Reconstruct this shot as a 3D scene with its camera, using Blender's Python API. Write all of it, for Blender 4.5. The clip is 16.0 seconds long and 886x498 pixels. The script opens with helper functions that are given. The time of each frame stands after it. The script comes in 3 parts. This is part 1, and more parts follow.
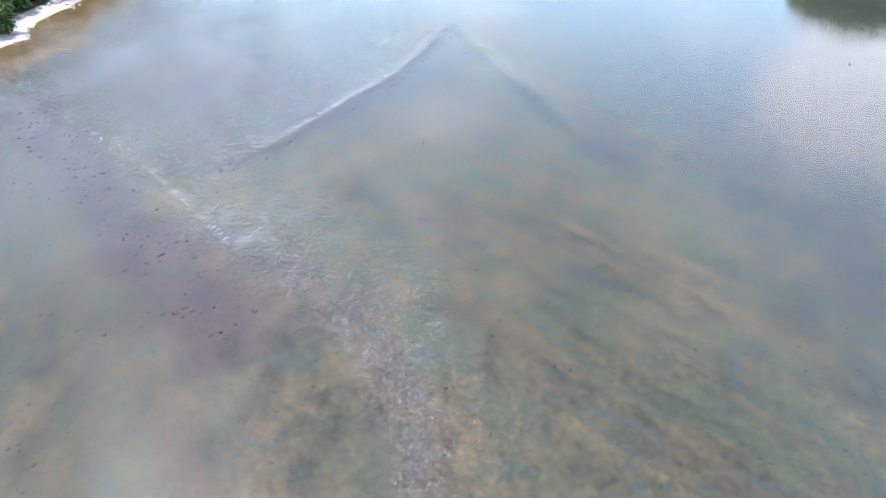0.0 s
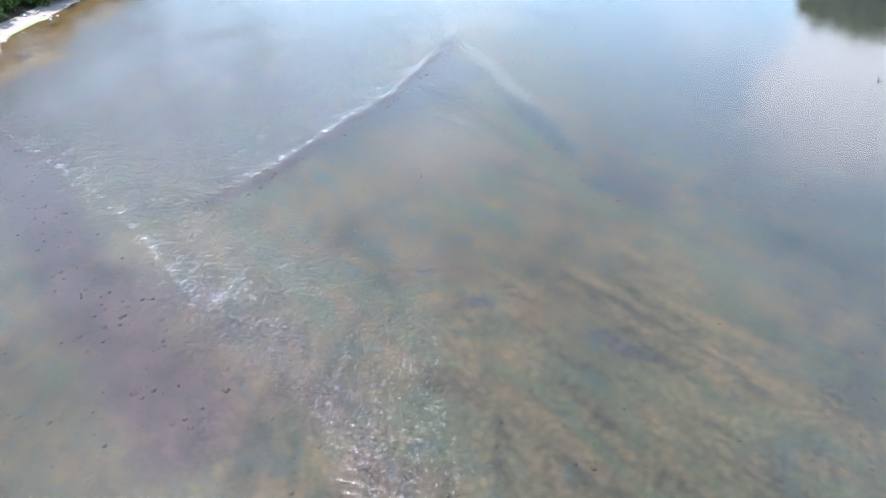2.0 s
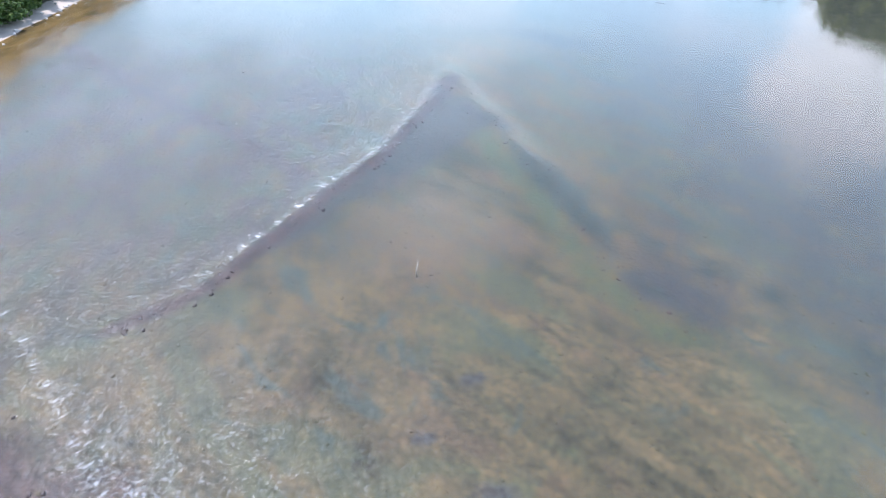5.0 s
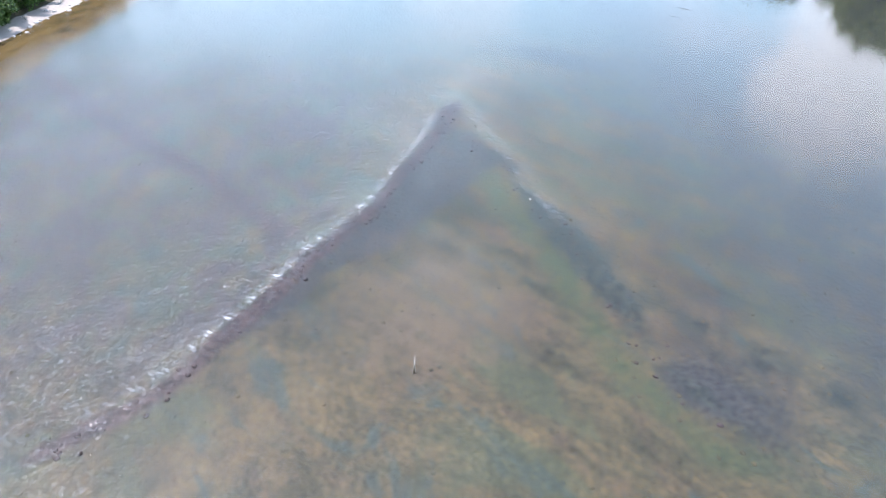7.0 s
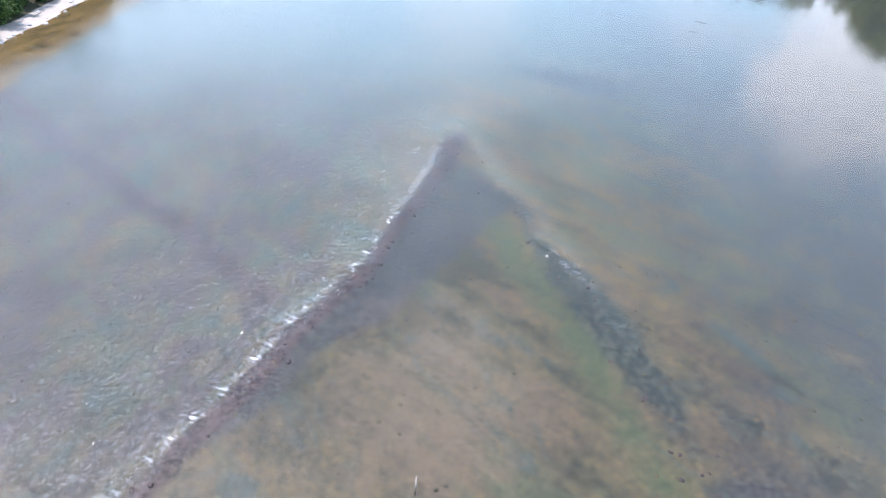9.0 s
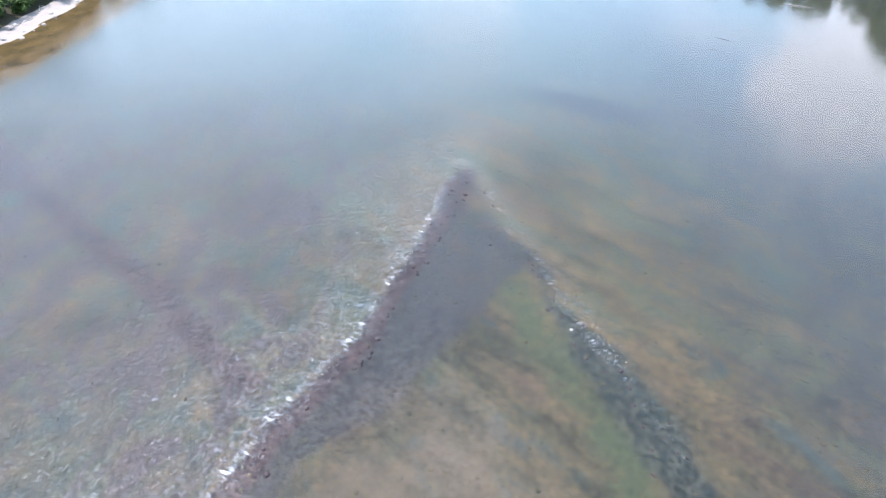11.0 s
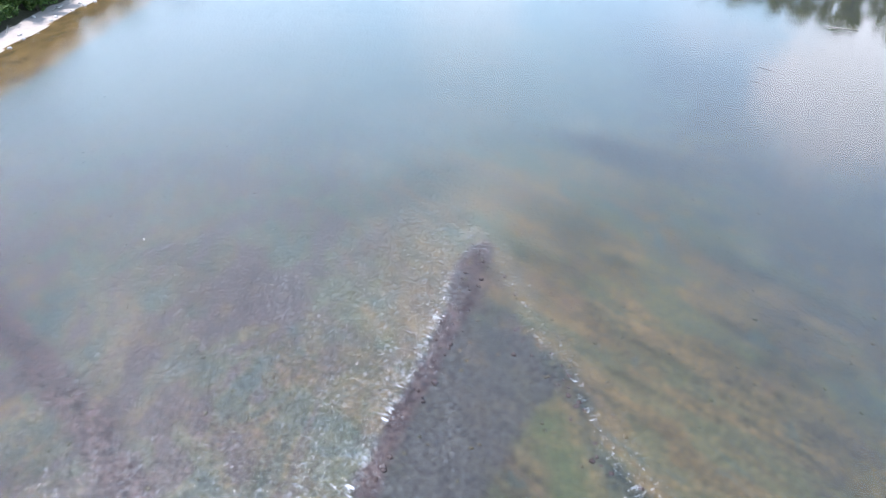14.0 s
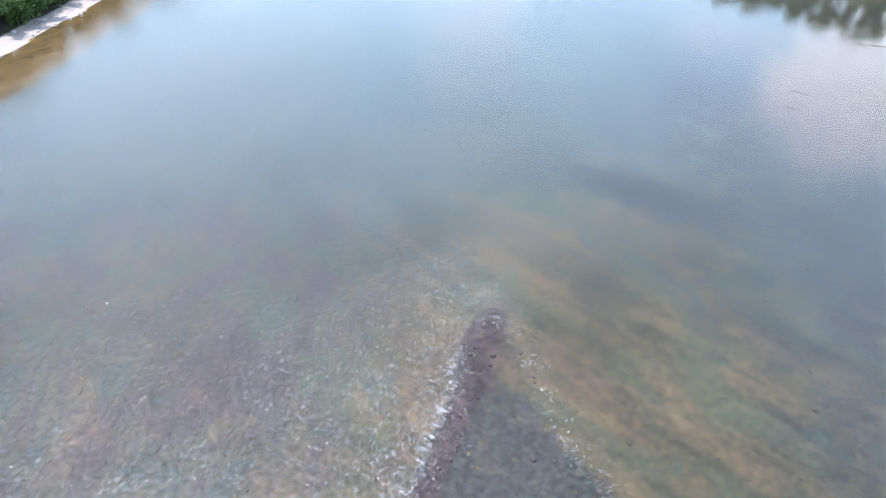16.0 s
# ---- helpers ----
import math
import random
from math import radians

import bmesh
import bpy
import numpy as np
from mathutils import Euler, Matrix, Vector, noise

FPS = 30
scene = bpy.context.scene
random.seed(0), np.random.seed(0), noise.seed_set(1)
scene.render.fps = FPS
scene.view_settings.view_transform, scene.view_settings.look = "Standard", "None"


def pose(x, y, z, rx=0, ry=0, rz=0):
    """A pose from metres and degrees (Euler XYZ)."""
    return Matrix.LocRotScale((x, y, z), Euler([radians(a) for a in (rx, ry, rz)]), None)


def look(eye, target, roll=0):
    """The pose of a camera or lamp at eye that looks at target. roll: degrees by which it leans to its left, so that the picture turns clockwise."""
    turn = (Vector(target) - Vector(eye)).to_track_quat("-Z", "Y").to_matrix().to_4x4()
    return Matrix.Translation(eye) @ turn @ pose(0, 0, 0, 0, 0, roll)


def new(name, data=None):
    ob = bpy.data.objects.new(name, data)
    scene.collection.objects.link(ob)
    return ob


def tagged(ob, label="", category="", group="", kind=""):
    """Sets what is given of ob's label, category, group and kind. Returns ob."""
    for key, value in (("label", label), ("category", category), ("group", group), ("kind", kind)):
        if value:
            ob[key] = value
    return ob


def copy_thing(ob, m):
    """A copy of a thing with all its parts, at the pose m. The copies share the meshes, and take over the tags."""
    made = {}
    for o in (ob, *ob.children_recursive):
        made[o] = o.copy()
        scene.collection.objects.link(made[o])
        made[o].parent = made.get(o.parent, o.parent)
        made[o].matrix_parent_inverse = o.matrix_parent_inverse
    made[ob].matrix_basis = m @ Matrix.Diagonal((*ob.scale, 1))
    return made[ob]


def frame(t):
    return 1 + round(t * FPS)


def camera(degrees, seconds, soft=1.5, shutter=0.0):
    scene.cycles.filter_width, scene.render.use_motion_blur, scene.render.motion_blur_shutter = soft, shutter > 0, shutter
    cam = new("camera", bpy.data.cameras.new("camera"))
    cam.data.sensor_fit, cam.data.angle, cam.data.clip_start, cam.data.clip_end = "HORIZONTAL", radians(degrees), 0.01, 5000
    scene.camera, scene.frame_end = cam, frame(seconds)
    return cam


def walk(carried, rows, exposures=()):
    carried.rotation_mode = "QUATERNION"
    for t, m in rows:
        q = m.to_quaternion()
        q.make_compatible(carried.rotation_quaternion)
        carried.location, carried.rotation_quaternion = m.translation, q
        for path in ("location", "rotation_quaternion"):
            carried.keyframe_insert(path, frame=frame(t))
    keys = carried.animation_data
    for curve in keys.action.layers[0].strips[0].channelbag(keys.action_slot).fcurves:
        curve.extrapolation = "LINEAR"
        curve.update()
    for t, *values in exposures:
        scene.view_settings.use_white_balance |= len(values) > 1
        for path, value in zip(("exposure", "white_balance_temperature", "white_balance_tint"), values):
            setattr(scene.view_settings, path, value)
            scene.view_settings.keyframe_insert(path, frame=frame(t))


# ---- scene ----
cam = camera(73.0, 16.0, soft=1.0)
# seconds, x, y, z, pitch, roll, yaw
ROWS = [
    (0.0, 0.000, 0.000, 18.000, -35.61, -0.32, 0.00),
    (0.5, -0.019, 0.906, 18.008, -35.62, -0.31, -0.04),
    (1.0, -0.038, 1.946, 18.017, -35.63, -0.29, -0.09),
    (1.5, -0.056, 3.219, 18.030, -35.64, -0.28, -0.13),
    (2.0, -0.074, 4.672, 18.047, -35.66, -0.26, -0.17),
    (2.5, -0.092, 6.225, 18.069, -35.68, -0.25, -0.22),
    (3.0, -0.109, 7.837, 18.099, -35.70, -0.23, -0.26),
    (3.5, -0.124, 9.480, 18.138, -35.73, -0.21, -0.30),
    (4.0, -0.139, 11.156, 18.187, -35.77, -0.19, -0.34),
    (4.5, -0.153, 12.867, 18.246, -35.82, -0.17, -0.38),
    (5.0, -0.167, 14.591, 18.315, -35.87, -0.15, -0.42),
    (5.5, -0.184, 16.283, 18.389, -35.92, -0.13, -0.46),
    (6.0, -0.204, 17.898, 18.466, -35.98, -0.12, -0.50),
    (6.5, -0.230, 19.406, 18.543, -36.03, -0.11, -0.53),
    (7.0, -0.262, 20.827, 18.617, -36.08, -0.10, -0.56),
    (7.5, -0.304, 22.199, 18.685, -36.13, -0.11, -0.58),
    (8.0, -0.356, 23.557, 18.744, -36.16, -0.13, -0.59),
    (8.5, -0.420, 24.928, 18.792, -36.19, -0.16, -0.59),
    (9.0, -0.493, 26.309, 18.829, -36.21, -0.20, -0.59),
    (9.5, -0.573, 27.687, 18.858, -36.22, -0.24, -0.58),
    (10.0, -0.656, 29.049, 18.880, -36.22, -0.29, -0.56),
    (10.5, -0.740, 30.386, 18.897, -36.22, -0.34, -0.53),
    (11.0, -0.822, 31.710, 18.910, -36.22, -0.39, -0.49),
    (11.5, -0.899, 33.033, 18.922, -36.21, -0.43, -0.44),
    (12.0, -0.969, 34.370, 18.934, -36.20, -0.46, -0.38),
    (12.5, -1.028, 35.730, 18.947, -36.19, -0.49, -0.30),
    (13.0, -1.078, 37.103, 18.961, -36.18, -0.50, -0.22),
    (13.5, -1.120, 38.477, 18.977, -36.18, -0.50, -0.13),
    (14.0, -1.155, 39.836, 18.994, -36.17, -0.49, -0.03),
    (14.5, -1.185, 41.170, 19.012, -36.16, -0.48, 0.07),
    (15.0, -1.211, 42.483, 19.030, -36.15, -0.47, 0.18),
    (15.5, -1.234, 43.782, 19.049, -36.14, -0.45, 0.29),
    (16.0, -1.256, 45.074, 19.068, -36.13, -0.43, 0.40),
]
walk(cam, [(t, pose(x, y, z, 90 + pitch, roll, yaw)) for t, x, y, z, pitch, roll, yaw in ROWS], [(0.0, 1.12, 5880, 17.5), (16.0, 1.12, 5880, 17.5)])

# ---- light ----
SUN = Vector((-0.30, 0.02, 0.95)).normalized()
world = bpy.data.worlds.new("world")
scene.world = world
world.use_nodes = True
wn, wl = world.node_tree.nodes, world.node_tree.links
wn.clear()


def wmath(op, a, b=0.0, c=0.0, clamp=False):
    n = wn.new("ShaderNodeMath")
    n.operation, n.use_clamp = op, clamp
    for i, v in enumerate((a, b, c)):
        if hasattr(v, "node"):
            wl.new(v, n.inputs[i])
        else:
            n.inputs[i].default_value = v
    return n.outputs[0]


def wrange(v, lo, hi, a=0.0, b=1.0):
    n = wn.new("ShaderNodeMapRange")
    n.interpolation_type = "SMOOTHSTEP"
    wl.new(v, n.inputs[0])
    for i, q in enumerate((lo, hi, a, b)):
        n.inputs[i + 1].default_value = q
    return n.outputs[0]


sky = wn.new("ShaderNodeTexSky")
sky.sky_type = "NISHITA"
sky.sun_disc = False
sky.sun_elevation = math.asin(SUN.z)
sky.sun_rotation = math.atan2(SUN.x, SUN.y)
sky.air_density, sky.dust_density, sky.ozone_density = 1.0, 0.6, 1.0
SKY_STRENGTH = 0.15
way = wn.new("ShaderNodeTexCoord").outputs["Generated"]
split = wn.new("ShaderNodeSeparateXYZ")
wl.new(way, split.inputs[0])


def wdot(v):
    n = wn.new("ShaderNodeVectorMath")
    n.operation = "DOT_PRODUCT"
    wl.new(way, n.inputs[0])
    n.inputs[1].default_value = Vector(v).normalized()
    return n.outputs["Value"]


# cloud layer: a flat sheet overhead, so that clouds shrink towards the horizon
lift = wmath("ADD", wmath("MAXIMUM", split.outputs[2], 0.0), 0.22)
flat = wn.new("ShaderNodeCombineXYZ")
wl.new(wmath("DIVIDE", split.outputs[0], lift), flat.inputs[0])
wl.new(wmath("DIVIDE", split.outputs[1], lift), flat.inputs[1])
puff = wn.new("ShaderNodeTexNoise")
puff.inputs["Scale"].default_value, puff.inputs["Detail"].default_value, puff.inputs["Roughness"].default_value = 1.7, 7.0, 0.55
wl.new(flat.outputs[0], puff.inputs["Vector"])
cover = wrange(puff.outputs["Fac"], 0.50, 0.72, 0.0, 0.34)
haze = wrange(split.outputs[2], 0.84, 0.12, 0.08, 0.64)
# cumulus heaps and a thin veil, with edges broken by the same noise
CLOUDS = [((0.545, 0.785, 0.298), 6.2, 0.82), ((-0.371, 0.50, 0.782), 7.2, 0.70), ((-0.03, 0.52, 0.85), 6.0, 0.28),
          ((-0.50, 0.83, 0.24), 18.0, 0.17), ((0.03, 0.96, 0.24), 5.0, 0.30)]
tuft = wn.new("ShaderNodeTexNoise")
tuft.inputs["Scale"].default_value, tuft.inputs["Detail"].default_value, tuft.inputs["Roughness"].default_value = 7.0, 6.0, 0.6
wl.new(flat.outputs[0], tuft.inputs["Vector"])
edge = wmath("ADD", wmath("MULTIPLY", wmath("SUBTRACT", puff.outputs["Fac"], 0.5), 1.6), wmath("MULTIPLY", wmath("SUBTRACT", tuft.outputs["Fac"], 0.5), 3.2))
for d, radius, amount in CLOUDS:
    near = wmath("SUBTRACT", 1.0, wdot(d))
    size = 1 - math.cos(radians(radius))
    body = wmath("ADD", wmath("DIVIDE", near, size), edge)
    cover = wmath("MAXIMUM", cover, wrange(body, 1.75, 0.35, 0.0, amount))
glare = wmath("POWER", wmath("MAXIMUM", wdot(SUN), 0.0), 3.5)
tone = wmath("MULTIPLY_ADD", glare, 7.0, 1.75)
cloud = wn.new("ShaderNodeBackground")
cloud.inputs[0].default_value = (1.0, 0.97, 0.95, 1)
wl.new(tone, cloud.inputs[1])
clear = wn.new("ShaderNodeBackground")
wl.new(sky.outputs[0], clear.inputs[0])
clear.inputs[1].default_value = SKY_STRENGTH
misty = wn.new("ShaderNodeBackground")
misty.inputs[0].default_value, misty.inputs[1].default_value = (0.61, 0.87, 1.01, 1), 2.0
veil = wn.new("ShaderNodeMixShader")
wl.new(haze, veil.inputs[0])
wl.new(clear.outputs[0], veil.inputs[1])
wl.new(misty.outputs[0], veil.inputs[2])
mix = wn.new("ShaderNodeMixShader")
wl.new(cover, mix.inputs[0])
wl.new(veil.outputs[0], mix.inputs[1])
wl.new(cloud.outputs[0], mix.inputs[2])
wl.new(mix.outputs[0], wn.new("ShaderNodeOutputWorld").inputs[0])

sun = new("sun", bpy.data.lights.new("sun", "SUN"))
sun.data.energy, sun.data.angle, sun.data.color = 3.6, radians(0.53), (1.0, 0.95, 0.88)
sun.matrix_world = look(SUN * 200, (0, 0, 0))


# ---- materials ----
class Mat:
    """A node material under construction."""

    def __init__(self, name):
        self.m = bpy.data.materials.new(name)
        self.m.use_nodes = True
        self.n, self.l = self.m.node_tree.nodes, self.m.node_tree.links
        self.n.clear()
        self.out = self.n.new("ShaderNodeOutputMaterial")

    def put(self, v, socket):
        if hasattr(v, "node"):
            self.l.new(v, socket)
        else:
            socket.default_value = v

    def place(self, scale=(1, 1, 1), turn=0.0):
        g = self.n.new("ShaderNodeNewGeometry").outputs["Position"]
        a = self.n.new("ShaderNodeMapping")
        a.inputs["Rotation"].default_value = (0, 0, radians(turn))
        self.l.new(g, a.inputs[0])
        b = self.n.new("ShaderNodeMapping")
        b.inputs["Scale"].default_value = scale
        self.l.new(a.outputs[0], b.inputs[0])
        return b.outputs[0]

    def noise(self, vec, scale=1.0, detail=3.0, rough=0.55, warp=0.0):
        t = self.n.new("ShaderNodeTexNoise")
        t.inputs["Scale"].default_value, t.inputs["Detail"].default_value = scale, detail
        t.inputs["Roughness"].default_value, t.inputs["Distortion"].default_value = rough, warp
        self.l.new(vec, t.inputs["Vector"])
        return t.outputs["Fac"]

    def cells(self, vec, scale):
        t = self.n.new("ShaderNodeTexVoronoi")
        t.inputs["Scale"].default_value = scale
        self.l.new(vec, t.inputs["Vector"])
        return t.outputs["Distance"], t.outputs["Color"]

    def math(self, op, a, b=0.0, c=0.0, clamp=False):
        t = self.n.new("ShaderNodeMath")
        t.operation, t.use_clamp = op, clamp
        for i, v in enumerate((a, b, c)):
            self.put(v, t.inputs[i])
        return t.outputs[0]

    def step(self, v, lo, hi, a=0.0, b=1.0):
        t = self.n.new("ShaderNodeMapRange")
        t.interpolation_type = "SMOOTHSTEP"
        for i, q in enumerate((v, lo, hi, a, b)):
            self.put(q, t.inputs[i])
        return t.outputs[0]

    def ramp(self, v, stops):
        t = self.n.new("ShaderNodeValToRGB")
        e = t.color_ramp.elements
        e[0].position, e[0].color = stops[0][0], (*stops[0][1], 1)
        e[1].position, e[1].color = stops[-1][0], (*stops[-1][1], 1)
        for p, c in stops[1:-1]:
            e.new(p).color = (*c, 1)
        self.l.new(v, t.inputs[0])
        return t.outputs[0]

    def mix(self, f, a, b):
        t = self.n.new("ShaderNodeMix")
        t.data_type = "RGBA"
        self.put(f, t.inputs[0])
        for v, s in ((a, t.inputs[6]), (b, t.inputs[7])):
            self.put((*v, 1) if isinstance(v, tuple) else v, s)
        return t.outputs[2]

    def attr(self, name):
        t = self.n.new("ShaderNodeAttribute")
        t.attribute_name = name
        return t.outputs["Fac"]

    def bump(self, height, strength, distance=1.0):
        t = self.n.new("ShaderNodeBump")
        self.put(strength, t.inputs["Strength"])
        t.inputs["Distance"].default_value = distance
        self.l.new(height, t.inputs["Height"])
        return t.outputs[0]

    def island(self):
        return self.n.new("ShaderNodeNewGeometry").outputs["Random Per Island"]

    def each(self):
        return self.n.new("ShaderNodeObjectInfo").outputs["Random"]

    def surface(self, colour, rough=0.8, normal=None, spec=0.3):
        p = self.n.new("ShaderNodeBsdfPrincipled")
        self.put((*colour, 1) if isinstance(colour, tuple) else colour, p.inputs["Base Color"])
        self.put(rough, p.inputs["Roughness"])
        p.inputs["Specular IOR Level"].default_value = spec
        if normal:
            self.l.new(normal, p.inputs["Normal"])
        self.l.new(p.outputs[0], self.out.inputs[0])
        return self.m


def make_ground():
    m = Mat("ground")
    # streaks of weed and rock strata: oblique on one side, along the current on the other
    oblique = m.noise(m.place((1.15, 0.17, 1), -46), 1.0, 6, 0.62, 0.25)
    along = m.noise(m.place((0.80, 0.30, 1), 8), 1.0, 6, 0.62, 0.35)
    side = m.attr("oblique")
    streak = m.math("ADD", m.math("MULTIPLY", oblique, side), m.math("MULTIPLY", along, m.math("SUBTRACT", 1.0, side)))
    broad = m.noise(m.place(), 0.11, 4, 0.6, 0.4)
    fine = m.noise(m.place(), 2.3, 5, 0.65)
    v = m.math("ADD", m.math("MULTIPLY", streak, 0.42), m.math("ADD", m.math("MULTIPLY", broad, 0.40), m.math("MULTIPLY", fine, 0.18)))
    blotch = m.noise(m.place((1.1, 0.8, 1), -30), 0.9, 5, 0.65, 0.3)
    grain = m.noise(m.place(), 6.5, 4, 0.7)
    v = m.math("MULTIPLY_ADD", m.math("SUBTRACT", v, 0.5), 0.76, 0.522)
    v = m.math("ADD", v, m.math("ADD", m.math("MULTIPLY", m.math("SUBTRACT", blotch, 0.5), 0.22), m.math("MULTIPLY", m.math("SUBTRACT", grain, 0.5), 0.14)))
    bed = m.ramp(v, [(0.34, (0.016, 0.019, 0.015)), (0.44, (0.046, 0.042, 0.025)), (0.51, (0.092, 0.073, 0.042)), (0.58, (0.138, 0.100, 0.053)), (0.68, (0.190, 0.128, 0.066))])
    hue = m.noise(m.place((0.30, 0.12, 1), -42), 1.0, 5, 0.60, 0.8)
    bed = m.mix(m.step(hue, 0.49, 0.61, 0.0, 0.70), bed, m.mix(v, (0.022, 0.028, 0.016), (0.138, 0.138, 0.082)))
    bed = m.mix(m.step(hue, 0.45, 0.34, 0.0, 0.58), bed, m.mix(v, (0.024, 0.016, 0.012), (0.180, 0.120, 0.080)))
    cool = m.noise(m.place((0.42, 0.20, 1), -38), 1.0, 5, 0.62, 1.2)
    bed = m.mix(m.step(cool, 0.55, 0.68, 0.0, 0.75), bed, m.mix(v, (0.018, 0.026, 0.024), (0.096, 0.118, 0.104)))
    # patches of mauve stone and blue-green film below the weir
    field = m.attr("field")
    tint = m.noise(m.place((1.0, 0.55, 1), 20), 0.42, 6, 0.68, 0.9)
    mauve = m.mix(m.noise(m.place(), 4.2, 4, 0.7), (0.030, 0.021, 0.024), (0.108, 0.079, 0.081))
    teal = m.mix(m.noise(m.place((1, 0.7, 1), 35), 3.6, 4, 0.7), (0.021, 0.029, 0.031), (0.077, 0.091, 0.085))
    bed = m.mix(m.math("MULTIPLY", field, m.step(tint, 0.56, 0.44, 0.0, 0.82)), bed, mauve)
    bed = m.mix(m.math("MULTIPLY", field, m.step(tint, 0.50, 0.62, 0.0, 0.62)), bed, teal)
    stone_d, stone_c = m.cells(m.place(), 3.1)
    bed = m.mix(m.step(stone_d, 0.25, 0.6, 0.0, 0.25), bed, (0.025, 0.027, 0.024))
    # hazy blue-grey veil of the distant water, painted into the bed colour
    bed = m.mix(m.attr("bed_haze"), bed, m.mix(broad, (0.064, 0.084, 0.086), (0.104, 0.118, 0.110)))
    rag = m.math("MULTIPLY", m.math("SUBTRACT", m.noise(m.place(), 0.55, 5, 0.65), 0.5), 1.1)
    green = m.step(m.math("ADD", m.attr("algae"), rag), 0.3, 0.85, 0.0, 0.92)
    bed = m.mix(green, bed, m.mix(fine, (0.028, 0.040, 0.022), (0.088, 0.098, 0.050)))
    dark = m.step(m.math("ADD", m.attr("silt"), rag), 0.28, 0.85)
    bed = m.mix(m.math("MULTIPLY", dark, 0.88), bed, m.mix(fine, (0.033, 0.032, 0.034), (0.066, 0.062, 0.060)))
    cobble = m.step(m.math("ADD", m.attr("cobble"), m.math("MULTIPLY", rag, 0.8)), 0.25, 0.8)
    bed = m.mix(m.math("MULTIPLY", cobble, 0.9), bed, m.mix(m.step(m.math("MULTIPLY_ADD", grain, 0.5, m.math("MULTIPLY", blotch, 0.5)), 0.36, 0.64), (0.027, 0.018, 0.019), (0.092, 0.060, 0.056)))
    rust = m.step(m.math("ADD", m.attr("rust"), rag), 0.25, 0.9)
    bed = m.mix(m.math("MULTIPLY", rust, 0.75), bed, m.ramp(streak, [(0.3, (0.036, 0.026, 0.020)), (0.5, (0.092, 0.056, 0.034)), (0.7, (0.170, 0.098, 0.054))]))
    pale = m.step(m.math("ADD", m.attr("sandy"), m.math("MULTIPLY", rag, 0.9)), 0.1, 1.0)
    bed = m.mix(m.math("MULTIPLY", pale, 0.8), bed, m.mix(m.math("MULTIPLY_ADD", grain, 0.5, m.math("MULTIPLY", streak, 0.5)), (0.060, 0.046, 0.033), (0.235, 0.178, 0.128)))
    weed = m.step(m.math("ADD", m.attr("weed"), rag), 0.30, 0.75)
    tuft = m.step(m.noise(m.place((1.2, 0.8, 1), -40), 2.6, 5, 0.72, 0.6), 0.40, 0.62)
    bed = m.mix(m.math("MULTIPLY", weed, 0.92), bed, m.mix(tuft, (0.020, 0.026, 0.023), (0.066, 0.066, 0.052)))
    pebble = m.n.new("ShaderNodeSeparateColor")
    m.l.new(m.cells(m.place((1, 1, 0.3)), 7.0)[1], pebble.inputs[0])
    small = m.n.new("ShaderNodeSeparateColor")
    m.l.new(m.cells(m.place((1, 1, 0.3)), 12.0)[1], small.inputs[0])
    p = m.math("ADD", m.math("MULTIPLY", pebble.outputs[0], 0.62), m.math("MULTIPLY", small.outputs[0], 0.38))
    tough = m.math("MAXIMUM", cobble, dark)
    shade = m.math("MULTIPLY_ADD", m.math("SUBTRACT", p, 0.5), m.math("ADD", m.math("MULTIPLY", tough, 0.55), m.math("MULTIPLY_ADD", field, 0.50, 0.42)), 1.0)
    gravel = m.n.new("ShaderNodeMix")
    gravel.data_type, gravel.blend_type = "RGBA", "MULTIPLY"
    gravel.inputs[0].default_value = 1.0
    m.l.new(bed, gravel.inputs[6])
    grey = m.n.new("ShaderNodeCombineColor")
    for k in range(3):
        m.l.new(shade, grey.inputs[k])
    m.l.new(grey.outputs[0], gravel.inputs[7])
    bed = gravel.outputs[2]
    ochre = m.step(m.math("ADD", m.attr("shallow"), m.math("MULTIPLY", rag, 0.5)), 0.3, 0.8)
    bed = m.mix(ochre, bed, m.ramp(streak, [(0.3, (0.042, 0.027, 0.011)), (0.5, (0.122, 0.074, 0.022)), (0.7, (0.185, 0.110, 0.038))]))
    grit = m.noise(m.place(), 9.0, 4, 0.7)
    sand = m.mix(m.noise(m.place(), 0.8, 4, 0.6), m.mix(grit, (0.20, 0.165, 0.145), (0.31, 0.265, 0.23)), m.mix(grit, (0.30, 0.265, 0.235), (0.40, 0.36, 0.32)))
    moss = m.step(m.math("ADD", m.attr("moss"), m.math("MULTIPLY", rag, 0.7)), 0.35, 0.7)
    sand = m.mix(m.math("MULTIPLY", moss, 0.8), sand, m.mix(grit, (0.16, 0.22, 0.09), (0.30, 0.36, 0.17)))
    # dark brown ground behind the beach
    dark_bank = m.mix(fine, (0.022, 0.020, 0.012), (0.060, 0.055, 0.030))
    land = m.mix(m.step(m.math("ADD", m.attr("dark_bank"), m.math("MULTIPLY", rag, 0.4)), 0.35, 0.65), sand, dark_bank)
    col = m.mix(m.step(m.attr("dry"), 0.3, 0.7), bed, land)
    h = m.math("ADD", m.math("MULTIPLY", stone_d, -0.5), fine)
    return m.surface(col, 0.85, m.bump(h, 0.5, 0.12), 0.2)


